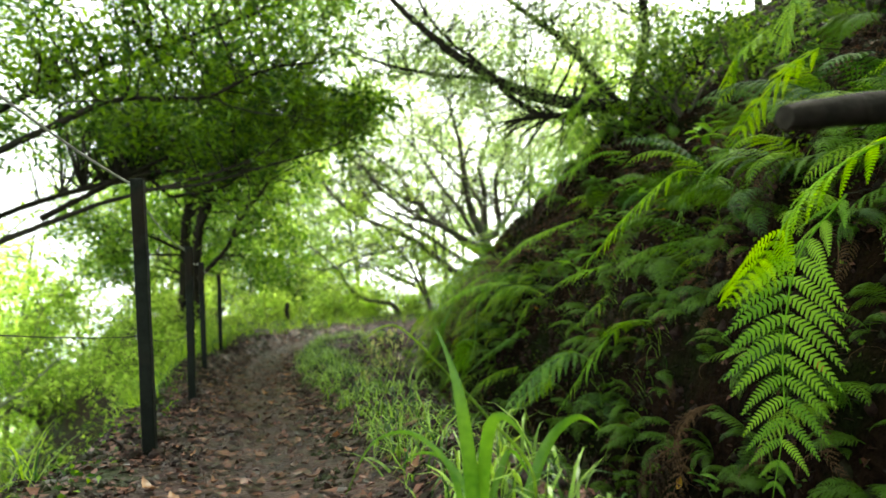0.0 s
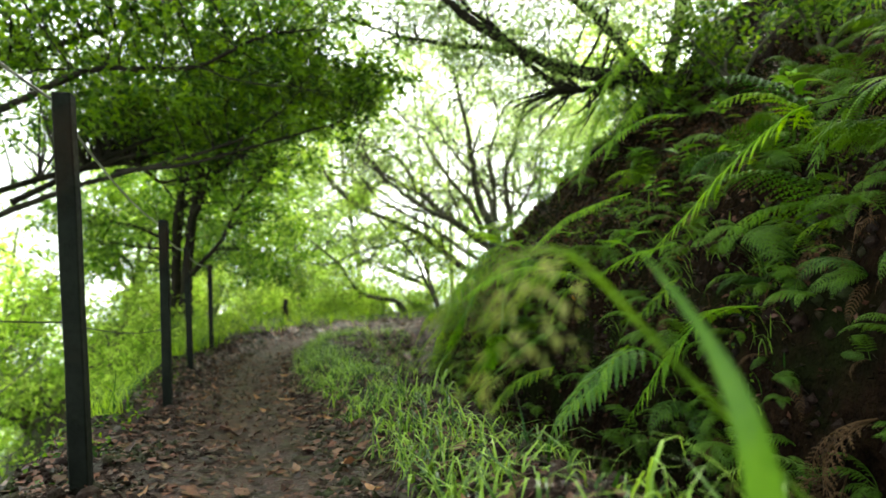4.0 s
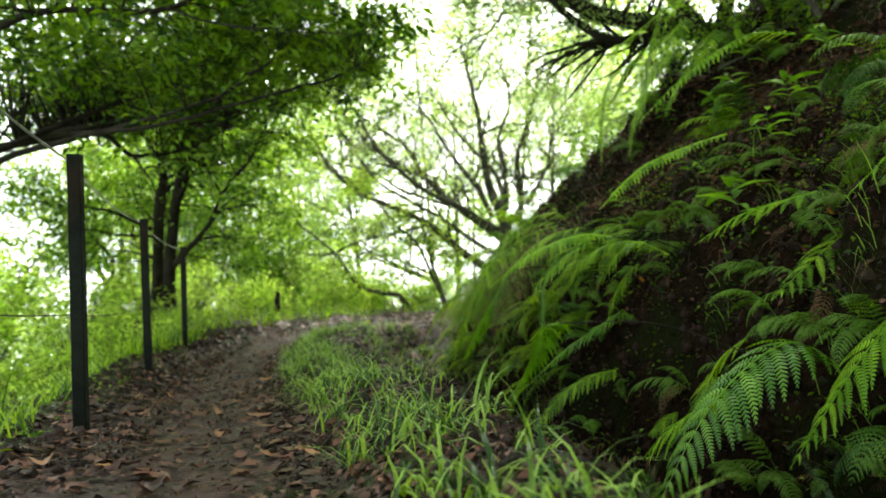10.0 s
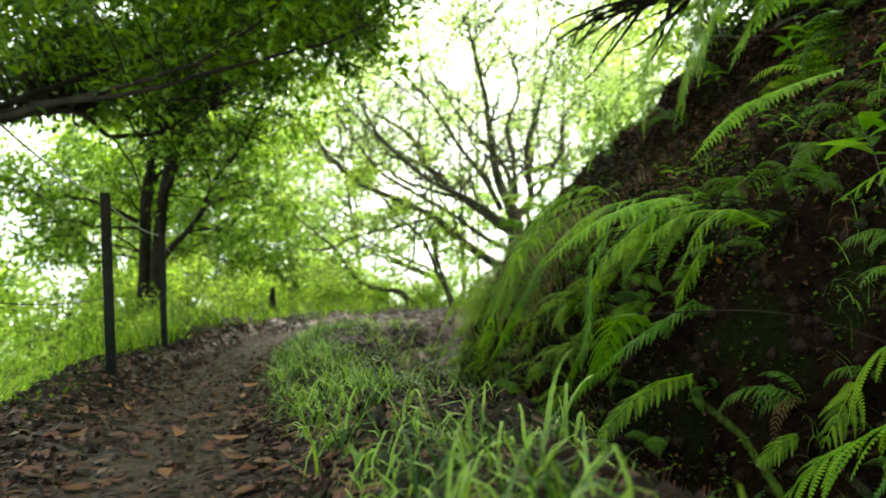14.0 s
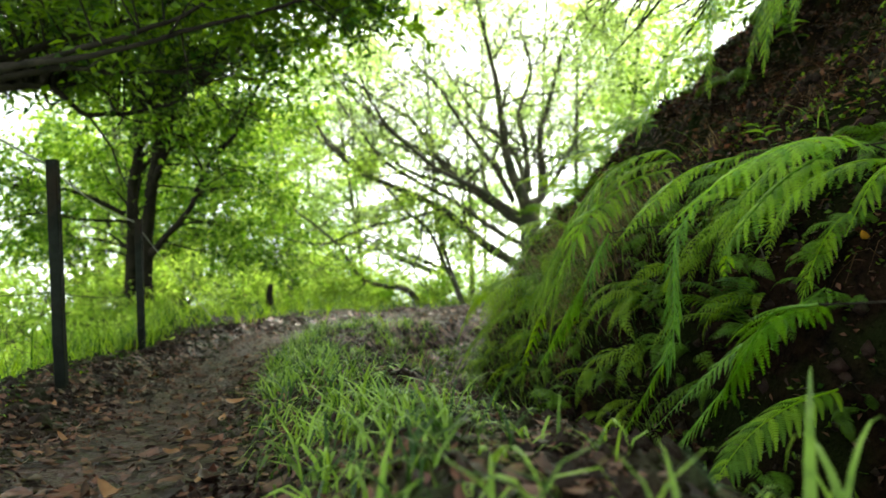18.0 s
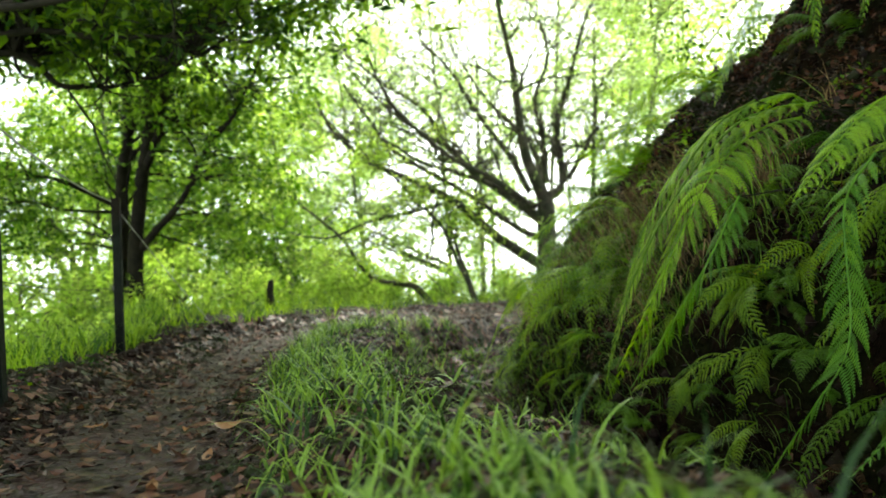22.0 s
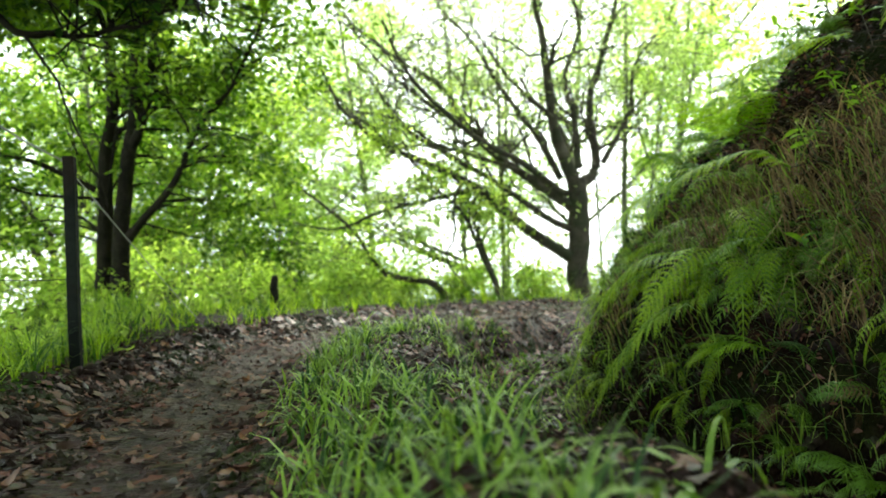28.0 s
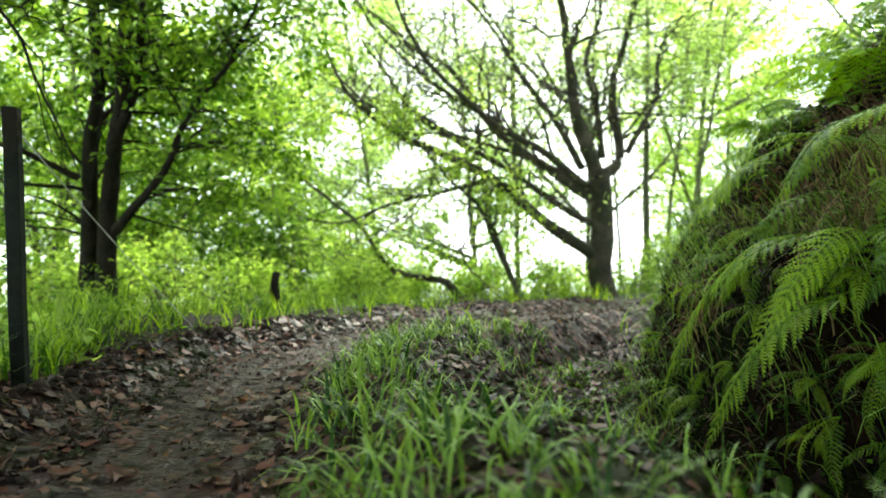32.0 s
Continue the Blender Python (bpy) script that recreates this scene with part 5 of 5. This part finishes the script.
for x, y, t, n, l in ((1.25, 5.65, 0.3, 9, 0.17), (1.5, 5.9, 0.25, 8, 0.14), (1.62, 4.7, 0.2, 7, 0.1), (1.9, 7.3, 0.3, 8, 0.15), (1.4, 6.6, 0.22, 7, 0.12), (0.62, 9.5, 0.18, 7, 0.1), (0.3, 9.0, 0.15, 6, 0.09), (1.9, 6.3, 0.3, 9, 0.16), (2.1, 4.9, 0.3, 8, 0.15), (2.3, 7.8, 0.35, 9, 0.16),
                      (2.5, 6.8, 0.35, 9, 0.16), (2.0, 8.7, 0.3, 8, 0.14), (1.0, 9.9, 0.2, 7, 0.1), (0.1, 10.3, 0.15, 6, 0.08), (1.3, 3.1, 0.16, 6, 0.09), (0.75, 6.9, 0.16, 6, 0.09), (2.6, 8.2, 0.4, 9, 0.17), (2.5, 5.6, 0.35, 9, 0.16), (1.7, 10.3, 0.3, 8, 0.13), (1.2, 7.6, 0.2, 7, 0.11), (0.5, 10.0, 0.22, 8, 0.11), (0.75, 10.6, 0.25, 9, 0.12), (1.1, 10.8, 0.3, 9, 0.12), (0.3, 10.7, 0.2, 8, 0.1), (0.9, 9.5, 0.2, 8, 0.1), (1.35, 10.1, 0.3, 9, 0.12), (0.0, 9.6, 0.16, 7, 0.08), (0.45, 9.2, 0.16, 7, 0.08), (1.5, 11.2, 0.35, 9, 0.13), (0.7, 11.3, 0.3, 9, 0.12)):
    sprig(x, y, t, n, l, rng)


# ---- grass ----
def scatter(rng, n, xs, ys, keep):
    x, y = rng.uniform(*xs, n), rng.uniform(*ys, n)
    z, d, u = land(x, y)
    k = keep(x, y, d, u)
    return np.stack([x, y, z], 1)[k]


def grass(name, roots, rng, height_, width, bend, mat, label, toward=None):
    """Blades in tufts round the roots, as one uncountable sward."""
    if len(roots) == 0:
        return
    V, Q = blades(roots, rng, height_, width, bend, toward)
    tagged(new(name, mesh_np(name, V, Q, mat, True)), label, "grass", kind="stuff")


def tufts(rng, pts, per, spread):
    r = np.repeat(pts, per, axis=0)
    r[:, :2] += rng.normal(0, spread, (len(r), 2))
    r[:, 2] = land(r[:, 0], r[:, 1])[0] - 0.01
    return r


right_of = lambda x, y: near(WAY, x, y)[1] > 0
rng = np.random.default_rng(31)
strip = scatter(rng, 5200, (-2.6, 1.4), (1.2, 13.0), lambda x, y, d, u: (d > PATH_HALF + 0.02) & (d < PATH_HALF + np.interp(y, [3, 6.5], [0.34, 0.66]) + 0.3 * wave(x * 2, y * 2, 15) * np.interp(y, [3, 6], [0.3, 1]) + 0.25 * (wave(x * 9, y * 9, 14) > 0.6)) & (u < -0.7) & right_of(x, y))
inner = near(WAY, strip[:, 0], strip[:, 1])[0] < PATH_HALF + 0.42
grass("grass", tufts(rng, strip[inner], 6, 0.03), rng, 0.25, 0.0075, 1.15, GRASS, "lush wet grass on the strip beside the path")
grass("short_grass", tufts(rng, strip[~inner], 5, 0.03), rng, 0.15, 0.0065, 1.1, GRASS, "short thin grass toward the ditch")
lowfringe = scatter(rng, 2600, (-1.0, 2.4), (1.5, 12), lambda x, y, d, u: (u > -0.15) & (u < 0.8) & ((y > 7.4) | (wave(x * 5, y * 5, 13) > 0.5)))
grass("bank_grass", tufts(rng, lowfringe, 6, 0.03), rng, 0.26, 0.005, 0.8, GRASS, "drooping fine grass at the foot of the bank", math.pi)
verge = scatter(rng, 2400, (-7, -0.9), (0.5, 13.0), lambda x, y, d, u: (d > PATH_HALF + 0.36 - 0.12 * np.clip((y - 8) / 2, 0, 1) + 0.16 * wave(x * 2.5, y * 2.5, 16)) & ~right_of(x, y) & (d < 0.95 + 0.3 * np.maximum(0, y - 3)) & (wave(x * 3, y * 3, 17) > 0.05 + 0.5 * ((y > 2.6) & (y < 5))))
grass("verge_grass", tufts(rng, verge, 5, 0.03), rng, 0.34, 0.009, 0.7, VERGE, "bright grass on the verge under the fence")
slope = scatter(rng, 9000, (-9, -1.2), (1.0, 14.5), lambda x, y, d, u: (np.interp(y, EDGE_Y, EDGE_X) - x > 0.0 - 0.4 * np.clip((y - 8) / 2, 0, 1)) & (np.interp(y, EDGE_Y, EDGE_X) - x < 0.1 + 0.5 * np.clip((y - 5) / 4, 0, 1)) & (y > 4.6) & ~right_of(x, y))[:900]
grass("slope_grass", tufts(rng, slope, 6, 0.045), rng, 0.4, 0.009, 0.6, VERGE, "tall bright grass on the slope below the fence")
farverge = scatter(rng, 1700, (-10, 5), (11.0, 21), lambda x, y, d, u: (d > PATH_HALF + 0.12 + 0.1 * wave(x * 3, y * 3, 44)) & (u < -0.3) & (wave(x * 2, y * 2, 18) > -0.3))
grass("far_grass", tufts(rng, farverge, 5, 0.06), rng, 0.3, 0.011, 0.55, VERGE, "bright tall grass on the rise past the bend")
broad = scatter(rng, 760, (-2.6, 1.4), (1.2, 12.0), lambda x, y, d, u: (d > PATH_HALF + 0.05) & (d < PATH_HALF + np.interp(y, [3, 6.5], [0.2, 0.45])) & (u < -0.9) & right_of(x, y))
grass("broad_grass", tufts(rng, broad, 7, 0.025), rng, 0.22, 0.012, 1.15, GRASS, "broad arching wet grass blades beside the path")
dip_grass = scatter(rng, 2600, (-2.2, 1.6), (1.5, 12.0), lambda x, y, d, u: (u > -1.2) & (u < -0.1) & (d > PATH_HALF + 0.2) & (wave(x * 4, y * 4, 52) > 0.2))[:620]
grass("ditch_grass", tufts(rng, dip_grass, 6, 0.03), rng, 0.15, 0.006, 1.0, GRASS, "thin arching grass in the damp ditch")
drape = scatter(rng, 620, (-0.6, 2.2), (8.0, 12), lambda x, y, d, u: (u > 0.05) & (u < 1.0) & (wave(x * 2, y * 2, 29) > -0.2))
grass("hanging_grass", tufts(rng, drape, 6, 0.04), rng, 0.44, 0.0062, 0.8, GRASS, "fine green grass hanging down the bank face", math.pi)
dry = scatter(rng, 1200, (-1.0, 2.6), (8.2, 10.6), lambda x, y, d, u: (u > 0.15) & (u < 1.1) & (wave(x * 3, y * 3, 71) > -0.1))
grass("dry_grass", tufts(rng, dry, 6, 0.04), rng, 0.48, 0.0058, 1.0, STRAW, "dry straw-coloured grass hanging down the bank", math.pi)


# rootlets and dead strands that hang down the bare face
strands = scatter(rng, 5000, (-0.6, 4.0), (1.0, 12.0), lambda x, y, d, u: (u > 0.25) & (u < 3.0))[:1500]
V, Q = blades(np.repeat(strands, 3, axis=0) + np.append(rng.normal(0, 0.03, (len(strands) * 3, 2)), np.full((len(strands) * 3, 1), 0.02), axis=1), rng, 0.26, 0.0035, 1.1, math.pi, lean=(0.8, 1.6))
tagged(new("rootlets", mesh_np("rootlets", V, Q, FERN_DEAD, True)), "thin brown roots and dead strands hanging down the bank", "roots", kind="stuff")


def grass_plant(x, y, count, long, wide, seed, bend=0.6):
    """A broad-bladed tuft; every blade is a part."""
    rng = np.random.default_rng(seed)
    ob = tagged(new("grass_tuft"), "broad-bladed bright green grass tuft beside the ditch", "grass tuft", "broad grass tufts")
    ob.location = (x, y, z_at(x, y) - 0.06)
    for _ in range(count):
        V, Q = blades(np.array([[rng.normal(0, 0.03), rng.normal(0, 0.03), 0]]), rng, long, wide, bend, levels=10, lean=(0.05, 0.6))
        child("blade", mesh_np("blade", V, Q, GRASS, True), ob)


for k, (x, y, n, l, w) in enumerate(((0.0, 1.62, 9, 0.3, 0.012), (-0.2, 2.35, 10, 0.36, 0.014), (-0.25, 4.75, 12, 0.42, 0.013), (-0.7, 6.2, 12, 0.42, 0.014), (-1.55, 8.6, 9, 0.34, 0.012), (-1.75, 8.2, 10, 0.3, 0.012), (-1.0, 7.2, 9, 0.34, 0.016), (-0.72, 5.1, 9, 0.34, 0.013))):
    grass_plant(x, y, n, l, w, 400 + k)


# tall broad blades and a seed stem rising from the ditch side at the start
def ribbon(line, wide):
    """A grass blade along a line, its flat side toward the path's start, tapering to the tip."""
    pts = spline(line, 7)
    f = np.linspace(0, 1, len(pts))
    side_ = np.cross(np.gradient(pts, axis=0), [0.25, 1.0, 0.1])
    side_ /= np.linalg.norm(side_, axis=1)[:, None]
    w = (wide * (0.55 + 0.45 * np.sin(np.pi * np.minimum(f + 0.2, 1))) * (1 - f ** 3) + 0.0006)[:, None]
    fold = np.cross(side_, np.gradient(pts, axis=0))
    fold /= np.linalg.norm(fold, axis=1)[:, None]
    V = np.stack([pts - side_ * w / 2 + fold * w * 0.12, pts, pts + side_ * w / 2 + fold * w * 0.12], 1).reshape(-1, 3)
    k = (np.arange(len(pts) - 1) * 3)[:, None]
    return V, np.vstack([k + [0, 1, 4, 3], k + [1, 2, 5, 4]])


tall = tagged(new("grass_tuft"), "tall broad-bladed bright green grass with arching tips", "grass tuft", "broad grass tufts")
foot = np.array((0.05, 1.42, z_at(0.05, 1.42) - 0.02))
tall.location = foot
for line, wide in (([(0.05, 1.4, 0.0), (0.03, 1.4, 0.2), (0.007, 1.43, 0.296), (-0.03, 1.5, 0.38)], 0.034),
                   ([(0.075, 1.4, 0.04), (0.088, 1.37, 0.15), (0.108, 1.34, 0.19), (0.14, 1.33, 0.175), (0.17, 1.32, 0.13)], 0.03),
                   ([(0.2, 1.5, 0.0), (0.25, 1.52, 0.09), (0.31, 1.55, 0.125), (0.35, 1.56, 0.115), (0.38, 1.57, 0.085)], 0.026),
                   ([(0.02, 1.42, 0.0), (-0.025, 1.45, 0.084), (-0.105, 1.5, 0.117), (-0.186, 1.5, 0.086), (-0.247, 1.5, -0.03)], 0.015),
                   ([(0.05, 1.45, -0.05), (0.0, 1.5, 0.04), (-0.07, 1.55, 0.05), (-0.13, 1.58, 0.0)], 0.017),
                   ([(0.09, 1.45, -0.05), (0.14, 1.5, 0.06), (0.18, 1.53, 0.02), (0.21, 1.55, -0.05)], 0.016)):
    V, Q = ribbon([(foot[0] * 0.6 + line[0][0] * 0.4, foot[1], foot[2])] + line, wide)
    child("blade", mesh_np("blade", V - foot, Q, GRASS_BROAD, True), tall)
stem = spline([tuple(foot + [0.12, 0, 0]), (0.19, 1.42, 0.03), (0.088, 1.45, 0.165), (-0.012, 1.46, 0.277), (-0.094, 1.44, 0.366), (-0.137, 1.43, 0.378), (-0.182, 1.42, 0.352)], 6)
V, Q = tubes([(stem - foot, np.linspace(0.0045, 0.0012, len(stem)))], 6)
seed_stem = child("seed_stem", mesh_np("seed_stem", V, Q, VERGE, True), tall, label="thin pale arching seed stem")
hang_ = np.repeat(stem[-12:], 7, axis=0) + rng.normal(0, 0.006, (84, 3)) - np.array([0, 0, 1]) * rng.uniform(0, 0.09, (84, 1))
V, T = leaves(hang_ - foot, rng, 0.014, 0.005, droop=2.0)
child("seed_head", mesh_np("seed_head", V, T, STRAW_GREEN), seed_stem, label="drooping greenish seed head")


# ---- litter ----
def leaf_mesh(seed, long, wide, mat, curl):
    rng = np.random.default_rng(seed)
    n = 7
    V = []
    for i in range(n):
        f = i / (n - 1)
        w = wide * 0.5 * math.sin(math.pi * min(max(f, 0.02), 0.98)) ** 0.7
        zc = 0.012 + curl * (f - 0.5) ** 2 * long + rng.normal(0, 0.002)
        for e in (-1, 0, 1):
            V.append(((f - 0.5) * long, e * w + rng.normal(0, 0.001), zc + (0.25 * w if e else -0.1 * w) + rng.normal(0, 0.0015)))
    F = []
    for i in range(n - 1):
        for e in (0, 1):
            a = i * 3 + e
            F.append((a, a + 3, a + 4, a + 1))
    return mesh_of("fallen_leaf", V, F, mat)


LEAVES = [leaf_mesh(500 + k, l, w, LITTER, c) for k, (l, w, c) in enumerate(((0.09, 0.028, 0.8), (0.07, 0.03, 1.5), (0.11, 0.034, 0.5), (0.06, 0.024, 2.0), (0.08, 0.04, 1.0)))]
LEAF_Y = leaf_mesh(520, 0.07, 0.034, YELLOW, 1.0)
rng = np.random.default_rng(61)
spots = scatter(rng, 2100, (-4, 1.0), (1.6, 13.5), lambda x, y, d, u: (d < 0.62) & (u < -0.3))[:295]
for k, (x, y, z) in enumerate(spots):
    ob = new("fallen_leaf", LEAVES[k % 5])
    s = rng.uniform(0.4, 0.85) if k % 4 else rng.uniform(0.8, 1.4)
    ob.matrix_world = pose(x, y, z + 0.004, rng.normal(0, 12), rng.normal(0, 12), rng.uniform(0, 360)) @ Matrix.Diagonal((s, s, s, 1))
    tagged(ob, "curled brown fallen leaf lying on the damp path", "fallen leaf", "fallen leaves on the path")
for x, y in ((1.56, 2.65), (1.62, 4.67), (1.24, 3.4), (0.94, 6.5), (1.35, 5.1), (0.47, 7.8), (1.5, 7.4), (1.1, 8.8), (0.35, 9.2), (0.3, 9.9)):
    ob = new("fallen_leaf", LEAF_Y)
    ob.matrix_world = pose(x, y, z_at(x, y) + 0.03, rng.normal(0, 25), -40 + rng.normal(0, 20), rng.uniform(0, 360))
    tagged(ob, "yellowed fallen leaf caught on the bank", "fallen leaf", "yellow leaves on the bank")
bits = scatter(rng, 60000, (-1.0, 4.5), (0.5, 12.0), lambda x, y, d, u: (u > 0.0) & (u < 3.5))[:24000]
V, T = leaves(bits + [0, 0, 0.012], rng, 0.044, 0.022, droop=0.0)
tagged(new("bank_litter", mesh_np("bank_litter", V, T, LITTER_BITS)), "small brown dead leaves caught on the bank", "leaf litter", kind="stuff")
bits = np.vstack([scatter(rng, 80000, (-4.5, 2.4), (1.0, 14.5), lambda x, y, d, u: (d < 0.9) & (u < -0.2) & (rng.uniform(size=len(x)) < 0.55 + d))[:23000],
                  scatter(rng, 90000, (-2.4, 1.6), (1.0, 12.5), lambda x, y, d, u: (u > -2.1) & (u < 0.05) & (d > 0.5))[:24000]])
# each scrap is a torn five-cornered piece, lying almost flat
turn = rng.uniform(0, 6.283, (len(bits), 1)) + np.sort(rng.uniform(0, 1.0, (len(bits), 5)) + np.arange(5)[None] * 1.2566, axis=1)
scrap = 0.0088 * rng.uniform(0.35, 1.25, (len(bits), 1)) ** 1.7 * rng.uniform(0.5, 1.5, (len(bits), 5)) * (1 + 0.9 * np.abs(np.cos(turn - turn[:, :1])))
V = np.stack([bits[:, :1] + scrap * np.cos(turn), bits[:, 1:2] + scrap * np.sin(turn), np.zeros_like(scrap)], 2).reshape(-1, 3)
V[:, 2] = land(V[:, 0], V[:, 1])[0] + 0.005 + np.abs(rng.normal(0, 0.007, len(V)))
T = (np.array([(0, 1, 2), (0, 2, 3), (0, 3, 4)])[None] + np.arange(len(bits))[:, None, None] * 5).reshape(-1, 3)
tagged(new("leaf_litter", mesh_np("leaf_litter", V, T, LITTER_BITS)), "brown crumbled leaf litter trodden into the path", "leaf litter", kind="stuff")

# larger torn leaf scraps pressed into the path and the ditch side
rag = np.vstack([scatter(rng, 30000, (-4.5, 1.4), (1.0, 14.0), lambda x, y, d, u: (d < 0.85) & (u < -0.3) & (rng.uniform(size=len(x)) < 0.35 + d))[:2300],
                 scatter(rng, 20000, (-2.2, 1.4), (1.5, 12.0), lambda x, y, d, u: (u > -1.6) & (u < 0.0) & (d > 0.7) & (y > 7))[:900]])
turn = rng.uniform(0, 6.283, (len(rag), 1)) + np.sort(rng.uniform(0, 0.9, (len(rag), 6)) + np.arange(6)[None] * 1.047, axis=1)
torn = 0.017 * rng.uniform(0.5, 1.3, (len(rag), 1)) * rng.uniform(0.7, 1.3, (len(rag), 6)) * (1 + 1.1 * np.abs(np.cos(turn - turn[:, :1])))
V = np.stack([rag[:, :1] + torn * np.cos(turn), rag[:, 1:2] + torn * np.sin(turn), np.zeros_like(torn)], 2).reshape(-1, 3)
V[:, 2] = land(V[:, 0], V[:, 1])[0] + 0.008 + np.abs(rng.normal(0, 0.009, len(V)))
T = (np.array([(0, 1, 2), (0, 2, 3), (0, 3, 4), (0, 4, 5)])[None] + np.arange(len(rag))[:, None, None] * 6).reshape(-1, 3)
tagged(new("torn_leaves", mesh_np("torn_leaves", V, T, LITTER_BITS)), "torn wet brown leaves pressed into the path", "leaf litter", kind="stuff")

# brown leaf fall lying on the bank's bare crest
fall_ = scatter(rng, 30000, (0.2, 4.0), (5.0, 11.0), lambda x, y, d, u: (u > 0.6) & (u < 2.6) & (wave(x * 3, y * 3, 81) > -0.3))[:6500]
V, T = leaves(fall_ + [0, 0, 0.015], rng, 0.06, 0.03, droop=0.15)
tagged(new("crest_litter", mesh_np("crest_litter", V, T, RUSSET)), "reddish brown dead leaves heaped on the bank's crest", "leaf litter", kind="stuff")

# small-leaved ground cover
cover = np.vstack([scatter(rng, 14000, (-1.2, 2.6), (1.0, 12.0), lambda x, y, d, u: (u > -0.75) & (u < 1.6) & (wave(x * 2.2, y * 2.2, 23) > -0.35))[:6500],
                   scatter(rng, 5000, (-4.6, -0.8), (1.0, 12.5), lambda x, y, d, u: (d > 0.6) & (d < 1.5) & ~right_of(x, y) & (wave(x * 2.4, y * 2.4, 24) > 0.0))[:1100]])
cover = np.repeat(cover, 3, axis=0) + rng.normal(0, 0.02, (len(cover) * 3, 3)) + [0, 0, 0.025]
V, T = leaves(cover, rng, 0.032, 0.022, droop=0.0)
tagged(new("ground_cover", mesh_np("ground_cover", V, T, LEAF_DARK)), "low small-leaved green weeds on soil and bank", "weeds", kind="stuff")

# crumbs of earth along the path's edges
lumps = np.vstack([scatter(rng, 80000, (-4.5, 2.0), (1.0, 14.5), lambda x, y, d, u: (d < 0.95) & (u < -0.6) & (d > 0.24 + 0.12 * wave(x * 3, y * 3, 22)) & (wave(x * 4, y * 4, 21) > -0.4))[:11000],
                   scatter(rng, 40000, (-2.2, 4.0), (1.0, 12.5), lambda x, y, d, u: (u > -1.9) & (u < 2.6) & (d > 0.6))[:14000]])
size = 0.012 * rng.uniform(0.35, 1.7, len(lumps)) ** 1.6
size[11000:] *= 1.7
octa = np.array([(1, 0, 0), (-1, 0, 0), (0, 1, 0), (0, -1, 0), (0, 0, 1), (0, 0, -1)], float)
V = (lumps[:, None] + octa[None] * size[:, None, None] * rng.uniform(0.6, 1.3, (len(lumps), 6, 1))).reshape(-1, 3)
T = (np.array([(0, 2, 4), (2, 1, 4), (1, 3, 4), (3, 0, 4), (2, 0, 5), (1, 2, 5), (3, 1, 5), (0, 3, 5)])[None] + np.arange(len(lumps))[:, None, None] * 6).reshape(-1, 3)
tagged(new("soil_crumbs", mesh_np("soil_crumbs", V, T, SOIL, True)), "dark crumbly clods of earth along the path", "soil", kind="stuff")

# larger clods heaped round the post feet and along the outer edge
ball = bmesh.new()
bmesh.ops.create_icosphere(ball, subdivisions=2, radius=1.0)
BV, BF = np.array([v.co[:] for v in ball.verts]), np.array([[v.index for v in f.verts] for f in ball.faces])
ball.free()
clods = scatter(rng, 9000, (-4.5, 0.0), (1.0, 12.0), lambda x, y, d, u: (d > 0.48) & (d < 0.95) & ~right_of(x, y) & (wave(x * 2.3, y * 2.3, 41) > -0.1))[:620]
V = []
for p in clods:
    k = rng.normal(0, 2.2, (3, 3))
    bump_ = 1 + 0.22 * np.sin(BV @ k[0] + rng.uniform(0, 6)) + 0.16 * np.sin(BV @ k[1] * 2 + rng.uniform(0, 6)) + rng.normal(0, 0.05, len(BV))
    V.append(p + BV * bump_[:, None] * rng.uniform(0.6, 1.2, 3) * (0.04 * rng.uniform(0.5, 1.0) ** 2))
T = (BF[None] + np.arange(len(clods))[:, None, None] * len(BV)).reshape(-1, 3)
tagged(new("soil_clods", mesh_np("soil_clods", np.vstack(V), T, SOIL, True)), "lumpy dark clods of wet earth at the path's outer edge", "soil", kind="stuff")

# cut branch stub sticking out of the bank
stub = tagged(new("cut_branch"), "smooth brown cut branch jutting from the bank", "branch")
pts = spline([(2.3, 1.75, 0.98), (1.5, 1.45, 0.88), (0.95, 1.24, 0.81), (0.61, 1.12, 0.765)], 6)
V, Q = tubes([(pts, np.append(np.linspace(0.042, 0.03, len(pts) - 3), [0.029, 0.027, 0.021]))], 12, 0.05, rng)
child("stem", mesh_np("stem", V, Q, BARK_DARK, True), stub)
V, Q = tubes([(np.array([pts[-1], pts[-1] + (pts[-1] - pts[-2]) * 0.1]), np.array([0.021, 0.001]))], 12)
child("cut_face", mesh_np("cut_face", V, Q, BARK_DARK, True), stub, label="rounded cut end")
